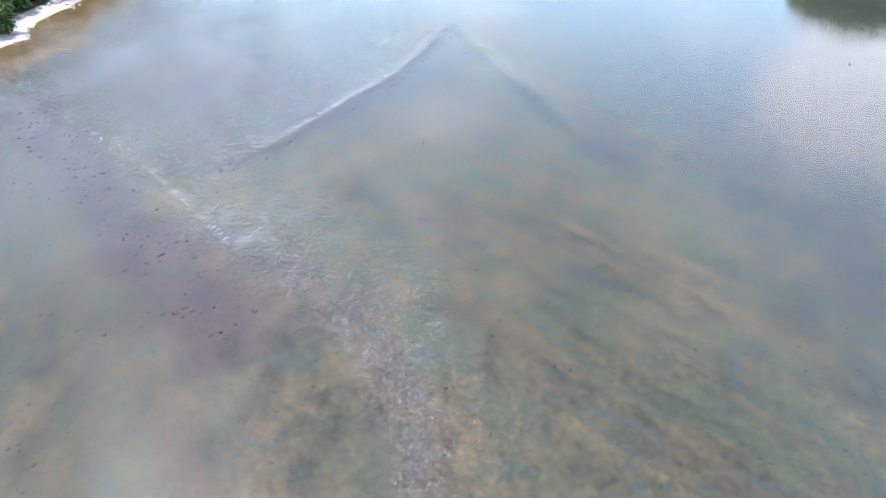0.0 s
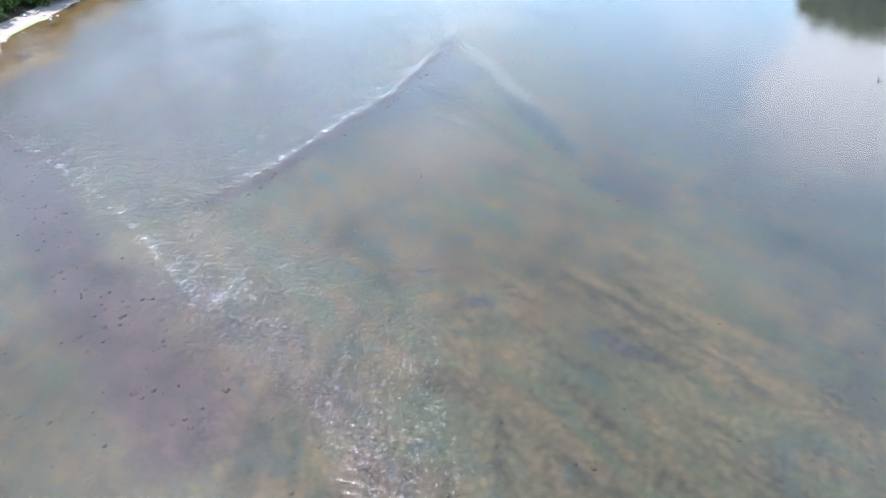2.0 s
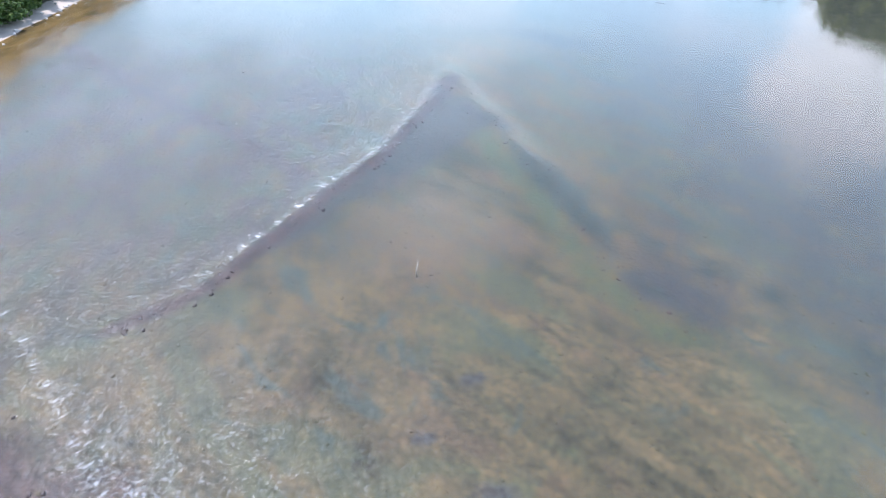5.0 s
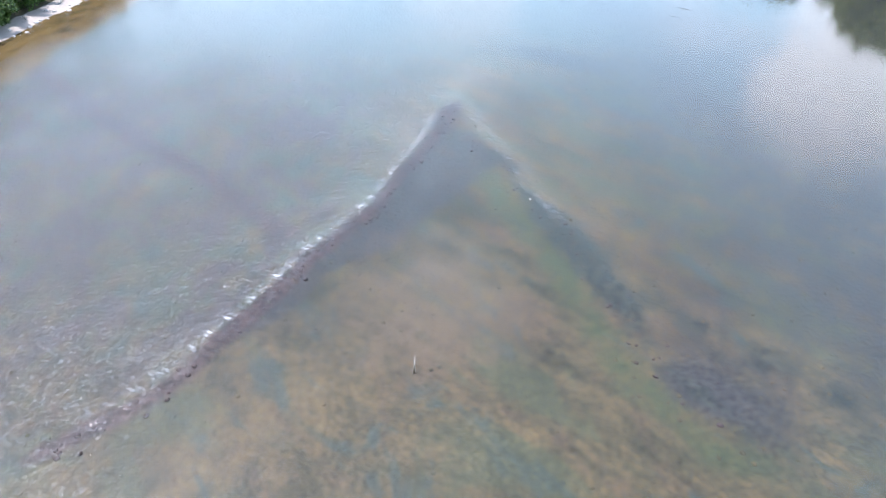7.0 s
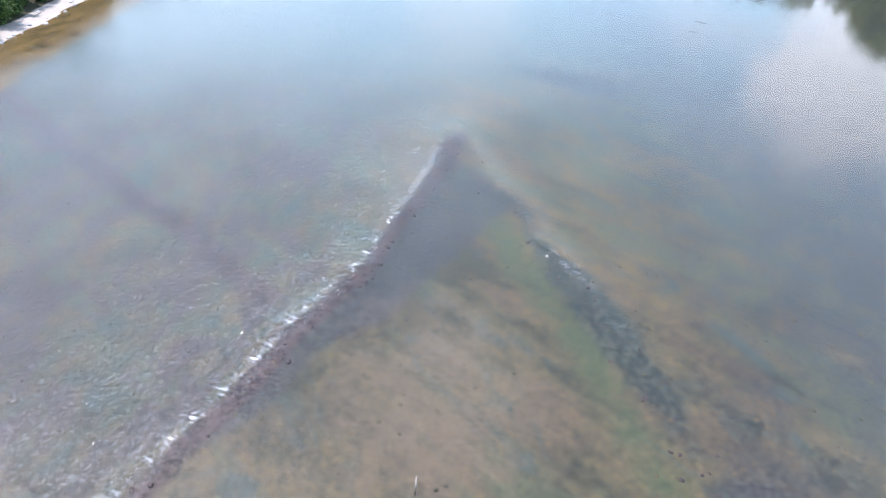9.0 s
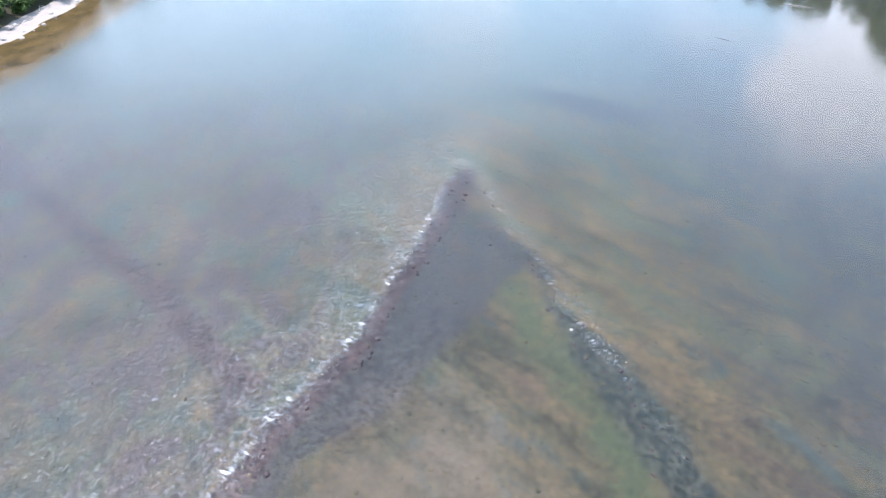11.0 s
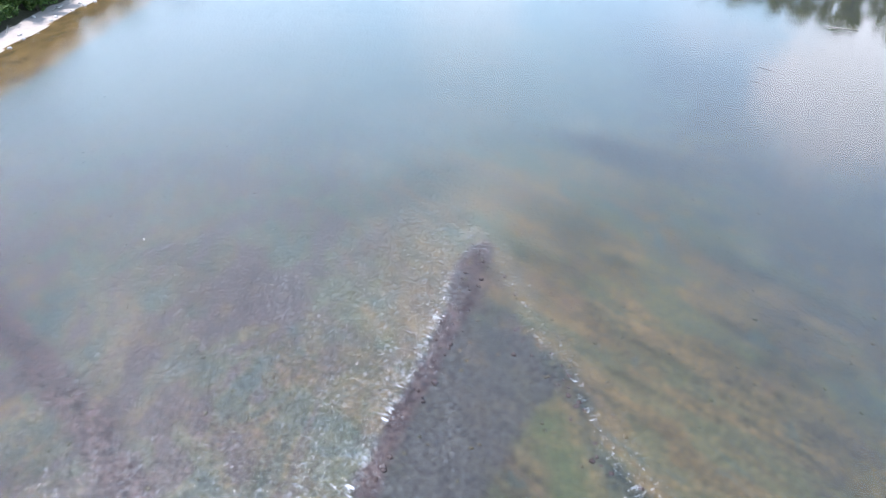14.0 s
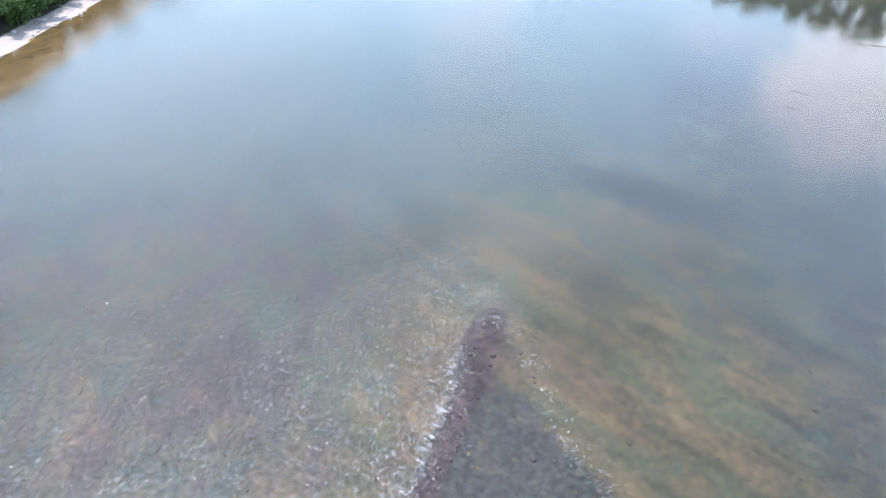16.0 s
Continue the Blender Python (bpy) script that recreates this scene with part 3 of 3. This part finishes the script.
def water_sheet():
    xs, ys = stretch(-46, 26, 0.24, -64, 96), stretch(8, 128, 0.24, -1400, 2000)
    gx, gy = np.meshgrid(xs, ys)
    xy = np.c_[gx.ravel(), gy.ravel()]
    x, y = xy.T
    la, ls = to_line(xy, LEFT_ARM)
    ra, rs = to_line(xy, RIGHT_ARM)
    sa, ss = to_line(xy, SIDE_ARM)
    ta, ts = to_line(xy, SIDE_TAIL)
    tip = soft(y, 61, 72)
    to_left = (ls < 0) * (1 - tip) + soft(1 - x, -7, 7) * tip
    to_right = (rs > 0) * (1 - tip) + soft(x - 1, -7, 7) * tip
    riffle = 0.16 + 0.10 * (x < 0)
    riffle = riffle + 0.75 * np.exp(-(la / 0.6) ** 2) + to_left * (0.25 * np.exp(-la / 4.0) + 0.42 * np.exp(-la / 22.0)) * soft(y, 30, 36)
    riffle += 0.4 * np.exp(-((rs - 0.5) / 0.7) ** 2) * soft(y, 34, 52)
    riffle += np.where(ss > 0, 0.8 * np.exp(-sa / 2.2), 0.8 * np.exp(-(sa / 0.5) ** 2))
    riffle += np.where(ts > 0, 0.85 * np.exp(-ta / 3.0), 0.8 * np.exp(-(ta / 1.0) ** 2)) * soft(y, 8, 16)
    riffle += 0.25 * blob(xy, -11, 28, 7, 5) + 0.16 * blob(xy, 1, 52, 4, 9)
    calm = ((x + 40) * -32 + (y - 40) * -37) / 48.9
    riffle = riffle * (1 - 0.85 * soft(calm, -1.5, 4))
    riffle = np.clip(riffle * (1 - 0.75 * soft(x, 6, 26)) * (1 - 0.6 * soft(y, 66, 95)), 0.03, 1)
    # flecks: broken water near the arms, painted glints further out
    foam_glint = to_left * (0.30 * np.exp(-la / 2.5) + 0.36 * np.exp(-la / 18.0)) * soft(y, 33, 40)
    foam_glint += (to_right * 0.46 * np.exp(-ra / 1.2) + (1 - to_right) * 0.06 * np.exp(-ra / 0.5)) * soft(y, 40, 54)
    foam_glint += np.where(ss > 0, 0.5 * np.exp(-sa / 2.6), 0.26 * np.exp(-sa / 1.6))
    foam_glint += 0.24 * blob(xy, -9, 25.5, 7, 4.0, -35) + 0.22 * np.where(ts > 0, np.exp(-ta / 3.5), np.exp(-ta / 1.5)) * soft(y, 11, 20)
    foam_glint = foam_glint * soft(x - np.interp(y, ys, [left_edge(v) for v in ys]), 1.5, 6.0)
    # run along the nearest arm, distance down-current from it, and how hard the water breaks there
    arms = [(LEFT_ARM, -1, soft(y, 33, 42) * (1 - soft(y, 59, 63.5))), (RIGHT_ARM, 1, 0.30 * soft(y, 43, 52) * (1 - soft(y, 58, 62))),
            (SIDE_ARM, 1, 0.6 * np.ones(len(xy)))]
    best, arm_u, arm_v, arm = np.full(len(xy), 1e9), np.zeros(len(xy)), np.zeros(len(xy)), np.zeros(len(xy))
    for line, way_out, amount in arms:
        q, side = to_line(xy, line)
        near = q < best
        a, d = np.array(line[0]), np.array(line[-1]) - np.array(line[0])
        run = (xy - a) @ (d / np.hypot(*d))
        arm_u, arm_v, arm = np.where(near, run, arm_u), np.where(near, side * way_out, arm_v), np.where(near, amount * (q < 5), arm)
        best = np.minimum(best, q)
    train = np.exp(-((ta - 0.8) / 1.6) ** 2) * soft(y, 8, 13) + 0.5 * blob(xy, 2.5, 13.5, 4, 2)
    crest = rough(xy * [1.0, 1.7], 1.3, 2.0)
    z = 0.05 * crest * soft(riffle, 0.3, 0.9) + 0.06 * np.exp(-((ls + 0.25) / 0.35) ** 2) * soft(y, 33, 40) * (1 - soft(y, 60, 64)) * (0.5 + rough(xy, 0.9, 8.0))
    return tagged(sheet("water", xs, ys, z, WATER, dict(riffle=riffle, calm=soft(x, 8, 24) * np.clip(1 - 2 * riffle, 0, 1), arm_u=arm_u, arm_v=arm_v, arm=arm, train=train, foam_glint=np.clip(foam_glint, 0, 0.62))),
                  "clear shallow river water, rippled, mirroring clouds and blue sky", "water", kind="structure")


ground_sheet()
water_sheet()


# ---- things ----
def mesh_of(name, bm, material, smooth=True):
    me = bpy.data.meshes.new(name)
    bm.to_mesh(me)
    bm.free()
    me.materials.append(material)
    if smooth:
        me.polygons.foreach_set("use_smooth", np.ones(len(me.polygons), bool))
    return me


def holder(name, m):
    ob = new(name)
    ob.matrix_basis = m
    return ob


def child(name, me, parent, m=None, label=""):
    ob = new(name, me)
    ob.parent = parent
    if m is not None:
        ob.matrix_basis = m
    return tagged(ob, label)


def stone_mesh(seed, material, level=2, flat=0.5):
    rnd = random.Random(seed)
    bm = bmesh.new()
    bmesh.ops.create_icosphere(bm, subdivisions=level, radius=0.5)
    sx, sy, sz = rnd.uniform(0.8, 1.25), rnd.uniform(0.75, 1.1), rnd.uniform(0.8, 1.2) * flat
    for v in bm.verts:
        n = v.co.normalized()
        k = 1 + 0.45 * noise.noise(n * 1.3 + Vector((seed * 3.7, 0, 0))) + 0.18 * noise.noise(n * 3.1 + Vector((0, seed * 2.3, 0)))
        v.co = Vector((n.x * sx, n.y * sy, n.z * sz)) * 0.5 * k
    return mesh_of("stone", bm, material)


WEIR_MESHES = [stone_mesh(i, STONE_DARK) for i in range(8)]


def stone_weir(line, count, spread, offset, label, seed, top=-0.2):
    rnd = random.Random(seed)
    weir = holder("stone_weir", pose(*line[0], -0.4))
    tagged(weir, label, "stone weir", "arms of the stone fish weir")
    for _ in range(count):
        p, d = along(line, rnd.random())
        side = Vector((-d.y, d.x))
        p = p + side * (rnd.gauss(0, spread) + offset)
        size = rnd.uniform(0.12, 0.27)
        z = top - 0.28 * size + rnd.uniform(-0.14, 0.02)
        m = pose(p.x - line[0][0], p.y - line[0][1], z + 0.4, rnd.uniform(-20, 20), rnd.uniform(-20, 20), rnd.uniform(0, 360)) @ Matrix.Diagonal((size, size, size, 1))
        child("stone", rnd.choice(WEIR_MESHES), weir, m)
    return weir


def breaking_wave_mesh(seed):
    """A small crest bowed round a sunken stone, open on its lee side, with ragged streamers."""
    rnd = random.Random(seed)
    verts, faces, solid = [], [], []
    n, rows = 15, 6
    half = rnd.uniform(0.6, 1.0)
    for i in range(n):
        a = -half * 1.25 + 2.5 * half * i / (n - 1)
        reach = 0.5 + 0.10 * noise.noise((seed, i * 0.6, 0))
        fall = max(0.0, 1 - (abs(a) / (half * 1.3)) ** 2)
        for j in range(rows):
            s = j / (rows - 1)
            r = reach + (0.12 - 0.55 * s * (0.5 + 0.5 * fall)) * 0.8
            hump = math.sin(math.pi * min(1, s * 1.15 + 0.05))
            verts.append((r * math.sin(a), -r * math.cos(a) + 0.5 + (0.35 * s if s > 0.5 else 0), 0.03 + fall * hump * 0.13 + 0.03 * noise.noise((seed + i * 0.9, j * 0.9, 4))))
            solid.append(fall * max(0.0, 1 - abs(s - 0.18) / 0.45))
    for i in range(n - 1):
        for j in range(rows - 1):
            k = i * rows + j
            faces.append((k, k + 1, k + rows + 1, k + rows))
    me = bpy.data.meshes.new("breaking_wave")
    me.from_pydata(verts, [], faces)
    me.attributes.new("solid", "FLOAT", "POINT").data.foreach_set("value", np.array(solid, np.float32))
    me.materials.append(FROTH)
    me.polygons.foreach_set("use_smooth", np.ones(len(faces), bool))
    return me


WAVES = [breaking_wave_mesh(i) for i in range(6)]


def breaking_waves(places, turn, seed, lo, hi):
    rnd = random.Random(seed)
    for x, y, k in places:
        size = lo + (hi - lo) * k
        ob = new("breaking_wave", rnd.choice(WAVES))
        ob.matrix_basis = pose(x, y - 0.3 * size, 0.01, 0, 0, turn + rnd.uniform(-22, 22)) @ Matrix.Diagonal((size, size * rnd.uniform(0.7, 1.1), size * 0.8, 1))
        tagged(ob, "small white breaking wave over a sunken weir stone", "breaking wave", "breaking waves along the weir")


stone_weir(LEFT_ARM, 290, 0.30, 0.35, "long low arm of dark sunken stones with white water spilling over", 11, -0.27)
stone_weir(RIGHT_ARM, 240, 0.40, -0.1, "long low arm of dark green-brown stones under calm water", 12, -0.27)
stone_weir(SIDE_BELT, 280, 1.3, 0.0, "broad belt of purple-brown stones under rippling shallow water", 13, -0.36)
breaking_waves(LEFT_CRESTS, 25, 21, 0.13, 0.27)
breaking_waves(SIDE_CRESTS, -25, 22, 0.10, 0.24)
breaking_waves(RIGHT_CRESTS, 0, 23, 0.15, 0.45)


def bed_stones():
    rnd = random.Random(5)
    protos = []
    for i in range(5):
        me = stone_mesh(40 + i, GROUND, 1, 0.3)
        protos.append((np.array([v.co[:] for v in me.vertices]), np.array([p.vertices[:] for p in me.polygons])))
    spots = np.array([(rnd.uniform(-38, 24), 8 + 80 * rnd.random() ** 1.4) for _ in range(3000)])
    deep = bed_depth(spots)
    verts, faces, base = [], [], 0
    for (x, y), d in zip(spots, deep):
        v, f = rnd.choice(protos)
        s, a = rnd.uniform(0.10, 0.26), rnd.uniform(0, 6.28)
        c, q = math.cos(a) * s, math.sin(a) * s
        verts.append(np.c_[v[:, 0] * c - v[:, 1] * q + x, v[:, 0] * q + v[:, 1] * c + y, v[:, 2] * s - d - 0.01])
        faces.append(f + base)
        base += len(v)
    me = bpy.data.meshes.new("bed_stones")
    me.from_pydata(np.vstack(verts).tolist(), [], np.vstack(faces).tolist())
    me.materials.append(GROUND)
    tagged(new("bed_stones", me), "scattered brown cobbles lying on the river bed", "stones", kind="stuff")


bed_stones()


def tube(bm, pts, radii, sides=7):
    rings = []
    for i, (p, r) in enumerate(zip(pts, radii)):
        d = (pts[min(i + 1, len(pts) - 1)] - pts[max(i - 1, 0)]).normalized()
        u = d.orthogonal().normalized()
        w = d.cross(u)
        rings.append([bm.verts.new(p + (u * math.cos(a) + w * math.sin(a)) * r) for a in [2 * math.pi * k / sides for k in range(sides)]])
    for a, b in zip(rings, rings[1:]):
        for k in range(sides):
            bm.faces.new((a[k], a[(k + 1) % sides], b[(k + 1) % sides], b[k]))
    bm.faces.new(rings[0][::-1])
    bm.faces.new(rings[-1])


def tree(name, height, width, leaves, leaf_size, leaf, seed, low=0.25, stems=1):
    """A thing with a trunk, its limbs and a crown of single leaf sprays."""
    rnd = random.Random(seed)
    ob = holder(name, pose(0, 0, 0))
    tips = []
    for s in range(stems):
        lean = Vector((rnd.uniform(-0.15, 0.15), rnd.uniform(-0.15, 0.15), 0)) * (1 if stems == 1 else 3)
        trunk = bmesh.new()
        top = height * rnd.uniform(0.7, 0.85)
        pts = [Vector((lean.x * k * top + 0.15 * noise.noise((seed, k * 3, s)), lean.y * k * top + 0.15 * noise.noise((seed, 9, k * 3 + s)), k * top - 0.3 * (k == 0))) for k in np.linspace(0, 1, 7)]
        r0 = 0.022 * height / math.sqrt(stems)
        tube(trunk, pts, [r0 * (1 - 0.8 * k) for k in np.linspace(0, 1, 7)])
        child("trunk", mesh_of("trunk", trunk, BARK), ob)
        for b in range(max(4, int(9 / stems))):
            k = rnd.uniform(low, 0.95)
            i = k * 6
            p = pts[int(i)].lerp(pts[min(int(i) + 1, 6)], i % 1)
            a = rnd.uniform(0, 6.283)
            reach = width * 0.5 * rnd.uniform(0.55, 1.0) * (1.15 - 0.55 * k)
            end = p + Vector((math.cos(a) * reach, math.sin(a) * reach, reach * rnd.uniform(0.15, 0.7)))
            mid = p.lerp(end, 0.5) + Vector((0, 0, 0.08 * reach))
            limb = bmesh.new()
            tube(limb, [p, mid, end], [r0 * 0.38, r0 * 0.22, r0 * 0.06], 5)
            child("limb", mesh_of("limb", limb, BARK), ob)
            tips += [(end, 1.0), (mid, 0.8)]
        tips.append((pts[-1] + Vector((0, 0, 0.05 * height)), 0.9))
    clumps = []
    for p, k in tips:
        for _ in range(3):
            r = width * rnd.uniform(0.10, 0.20) * k
            clumps.append((p + Vector((rnd.gauss(0, 1), rnd.gauss(0, 1), rnd.gauss(0, 0.7))) * width * 0.09, r))
    verts, faces = [], []
    for _ in range(leaves):
        c, r = rnd.choice(clumps)
        d = Vector((rnd.gauss(0, 1), rnd.gauss(0, 1), rnd.gauss(0, 0.8)))
        p = c + d.normalized() * r * rnd.uniform(0.45, 1.05)
        p.z = max(p.z, 0.15)
        up = (d.normalized() * 0.7 + Vector((rnd.uniform(-0.6, 0.6), rnd.uniform(-0.6, 0.6), 0.7))).normalized()
        u = up.orthogonal().normalized()
        u.rotate(Matrix.Rotation(rnd.uniform(0, 6.28), 3, up))
        w = up.cross(u)
        s = leaf_size * rnd.uniform(0.6, 1.3)
        k = len(verts)
        verts += [p - u * s, p + w * s * 0.5 + up * s * 0.15, p + u * s, p - w * s * 0.5 + up * s * 0.15]
        faces += [(k, k + 1, k + 2), (k, k + 2, k + 3)]
    me = bpy.data.meshes.new("crown")
    me.from_pydata(verts, [], faces)
    me.materials.append(leaf)
    child("crown", me, ob)
    return ob


def stand_at(x, y, edge_out):
    return max(0.0, 0.35 + 0.30 * min(edge_out - 3.2, 6.0)) if edge_out > 3.2 else 0.11 * edge_out


def left_bank():
    rnd = random.Random(31)
    kinds = [(tree("bush", 2.2, 3.0, 2600, 0.17, LEAF_LEFT, 1, 0.05, 3), "dense leafy green bush on the sandy river bank", "bush", "bushes on the near bank"),
             (tree("bush", 3.2, 3.6, 3200, 0.19, LEAF_LEFT, 2, 0.08, 3), "tall leafy green bush above the sandy river bank", "bush", "bushes on the near bank"),
             (tree("bank_tree", 6.0, 4.8, 5200, 0.22, LEAF_LEFT, 3, 0.25), "small broadleaf tree with dark trunk on the river bank", "tree", "trees on the near bank"),
             (tree("bank_tree", 7.5, 5.6, 6400, 0.24, LEAF_LEFT, 4, 0.3), "broadleaf tree with full green crown on the river bank", "tree", "trees on the near bank")]
    used = set()

    def plant(k, x, y, s):
        proto, label, cat, group = kinds[k]
        m = pose(x, y, stand_at(x, y, left_edge(y) - x) - 0.05, 0, 0, rnd.uniform(0, 360)) @ Matrix.Diagonal((s, s, s, 1))
        if k in used:
            ob = copy_thing(proto, m)
            ob.matrix_basis = m
        else:
            ob = proto
            ob.matrix_basis = m
            used.add(k)
        tagged(ob, label, cat, group)

    y = 40.0
    while y < 175:
        e = left_edge(y)
        plant(rnd.choice((0, 0, 1)), e - rnd.uniform(2.9, 4.2), y, rnd.uniform(0.75, 1.15))
        y += rnd.uniform(2.2, 3.6)
    for y, out in ((77.5, 2.3), (80.8, 1.9), (84.0, 2.2), (87.0, 2.6)):
        plant(1, left_edge(y) - out, y, 0.8)
    y = 36.0
    while y < 185:
        e = left_edge(y)
        plant(rnd.choice((1, 2, 2)), e - rnd.uniform(5.4, 7.6), y, rnd.uniform(0.75, 1.1))
        y += rnd.uniform(3.2, 5.0)
    y = 30.0
    while y < 200:
        e = left_edge(y)
        plant(rnd.choice((2, 3)), e - rnd.uniform(9, 15), y, rnd.uniform(0.85, 1.15))
        y += rnd.uniform(4.0, 6.5)


def right_bank():
    rnd = random.Random(47)
    kinds = [tree("river_tree", 10.0, 8.0, 5600, 0.32, LEAF_RIGHT, 6, 0.10), tree("river_tree", 15.0, 10.0, 7600, 0.36, LEAF_RIGHT, 7, 0.12), tree("river_tree", 20.0, 12.0, 9800, 0.40, LEAF_RIGHT, 8, 0.12)]
    used = set()

    def plant(k, x, y, s):
        m = pose(x, y, stand_at(x, y, x - right_edge(y)) - 0.05, 0, 0, rnd.uniform(0, 360)) @ Matrix.Diagonal((s, s, s, 1))
        if k in used:
            ob = copy_thing(kinds[k], m)
            ob.matrix_basis = m
        else:
            ob = kinds[k]
            ob.matrix_basis = m
            used.add(k)
        tagged(ob, "olive-green riverside tree on the far bank", "tree", "trees on the far bank")

    # low trees, then a tall stand, a gap, and middling trees beyond it
    y = 70.0
    while y < 290:
        if y < 116:
            plant(rnd.choice((0, 1, 1)), right_edge(y) + rnd.uniform(3.5, 6.0), y, rnd.uniform(0.65, 0.8))
        elif y < 144.5:
            plant(2, right_edge(y) + rnd.uniform(4.5, 6.5), y, rnd.uniform(0.78, 0.92))
        elif y > 147.5:
            plant(1, right_edge(y) + rnd.uniform(3.5, 6.0), y, rnd.uniform(0.62, 0.75) if y < 158 else rnd.uniform(0.92, 1.1))
        y += rnd.uniform(3.6, 5.4)
    y = 70.0
    while y < 320:
        if not 138 < y < 160:
            plant(1, right_edge(y) + rnd.uniform(10, 16), y, rnd.uniform(0.75, 1.0))
        y += rnd.uniform(5.0, 8.0)


left_bank()
right_bank()


def branch(name, pts, radii, material, label, category, twigs=0, seed=0):
    rnd = random.Random(seed)
    pts = [Vector(p) for p in pts]
    ob = holder(name, Matrix.Translation(pts[0]))
    bm = bmesh.new()
    tube(bm, [p - pts[0] for p in pts], radii, 7)
    child("stem", mesh_of("stem", bm, material), ob)
    for _ in range(twigs):
        i = rnd.randrange(len(pts) - 1)
        p = pts[i].lerp(pts[i + 1], rnd.random()) - pts[0]
        e = p + Vector((rnd.uniform(-1, 1), rnd.uniform(-1, 1), rnd.uniform(0.0, 0.35)))
        bm = bmesh.new()
        tube(bm, [p, p.lerp(e, 0.5) + Vector((0, 0, 0.05)), e], [radii[i] * 0.5, radii[i] * 0.3, radii[i] * 0.12], 5)
        child("twig", mesh_of("twig", bm, material), ob)
    return tagged(ob, label, category)


branch("sunken_branch", [(28.0, 95.2, -0.08), (28.6, 94.7, -0.01), (29.1, 94.0, 0.0), (29.9, 93.3, -0.01)], [0.015, 0.03, 0.03, 0.015], SNAG, "dark waterlogged branch lying just at the water surface", "branch", 2, 1)
branch("sunken_branch", [(26.2, 91.5, -0.06), (26.6, 90.9, 0.0), (27.2, 90.3, 0.01)], [0.015, 0.03, 0.02], SNAG, "thin dark sunken branch breaking the water surface", "branch", 1, 2)
branch("stick", [(-1.27, 38.1, -0.4), (-1.25, 38.2, 0.0), (-1.22, 38.35, 0.35)], [0.035, 0.03, 0.018], DRIFT, "pale bare stick standing up out of the shallow water", "stick")
branch("driftwood_log", [(41.6, 108.4, -0.02), (43.0, 107.4, 0.03), (44.4, 106.6, 0.02)], [0.03, 0.06, 0.04], DRIFT, "bleached driftwood log stranded in calm water", "log", 2, 3)
branch("floating_stick", [(37.2, 54.2, 0.0), (37.5, 54.7, 0.05), (37.9, 55.4, 0.22)], [0.05, 0.06, 0.03], SNAG, "short dark stick poking out of calm water", "stick", 1, 4)


def pale_stone(x, y, size, seed):
    ob = new("pale_stone", stone_mesh(seed, STONE_PALE, 2, 0.6))
    ob.matrix_basis = pose(x, y, 0.02, 0, 0, 40 * seed) @ Matrix.Diagonal((size, size, size, 1))
    tagged(ob, "small pale stone just breaking the water surface", "stone", "pale stones in the river")


pale_stone(5.27, 51.33, 0.15, 61)
pale_stone(-17.3, 66.5, 0.16, 62)
pale_stone(49.5, 109.8, 0.3, 63)


def beach_rocks():
    rnd = random.Random(77)
    meshes = [stone_mesh(80 + i, STONE_PALE, 2, 0.65) for i in range(5)]
    for _ in range(70):
        y = rnd.uniform(52, 130)
        out = rnd.uniform(-0.7, 2.6) ** 1 if rnd.random() < 0.7 else rnd.uniform(-0.6, 0.5)
        s = rnd.uniform(0.15, 0.55)
        ob = new("beach_rock", rnd.choice(meshes))
        ob.matrix_basis = pose(left_edge(y) - out, y, max(0.11 * out, -0.05) + 0.08 * s, 0, 0, rnd.uniform(0, 360)) @ Matrix.Diagonal((s, s, s, 1))
        tagged(ob, "pale weathered rock lying on the sandy river beach", "rock", "rocks on the beach")


beach_rocks()


def dead_branches():
    rnd = random.Random(91)
    for k in range(9):
        y = 58 + 7.5 * k + rnd.uniform(-2, 2)
        out = rnd.uniform(1.4, 2.6)
        x, a, n = left_edge(y) - out, rnd.uniform(0.6, 2.4), rnd.uniform(1.0, 2.2)
        pts = [(x + math.cos(a) * n * t, y + math.sin(a) * n * t, 0.11 * (out - math.cos(a) * n * t) + 0.05 + 0.12 * math.sin(3 * t)) for t in (0, 0.35, 0.7, 1.0)]
        ob = branch("dead_branch", pts, [0.06, 0.05, 0.035, 0.015], DRIFT, "bleached dead branch lying on the sandy river beach", "branch", 4, 100 + k)
        tagged(ob, group="dead branches on the beach")


dead_branches()
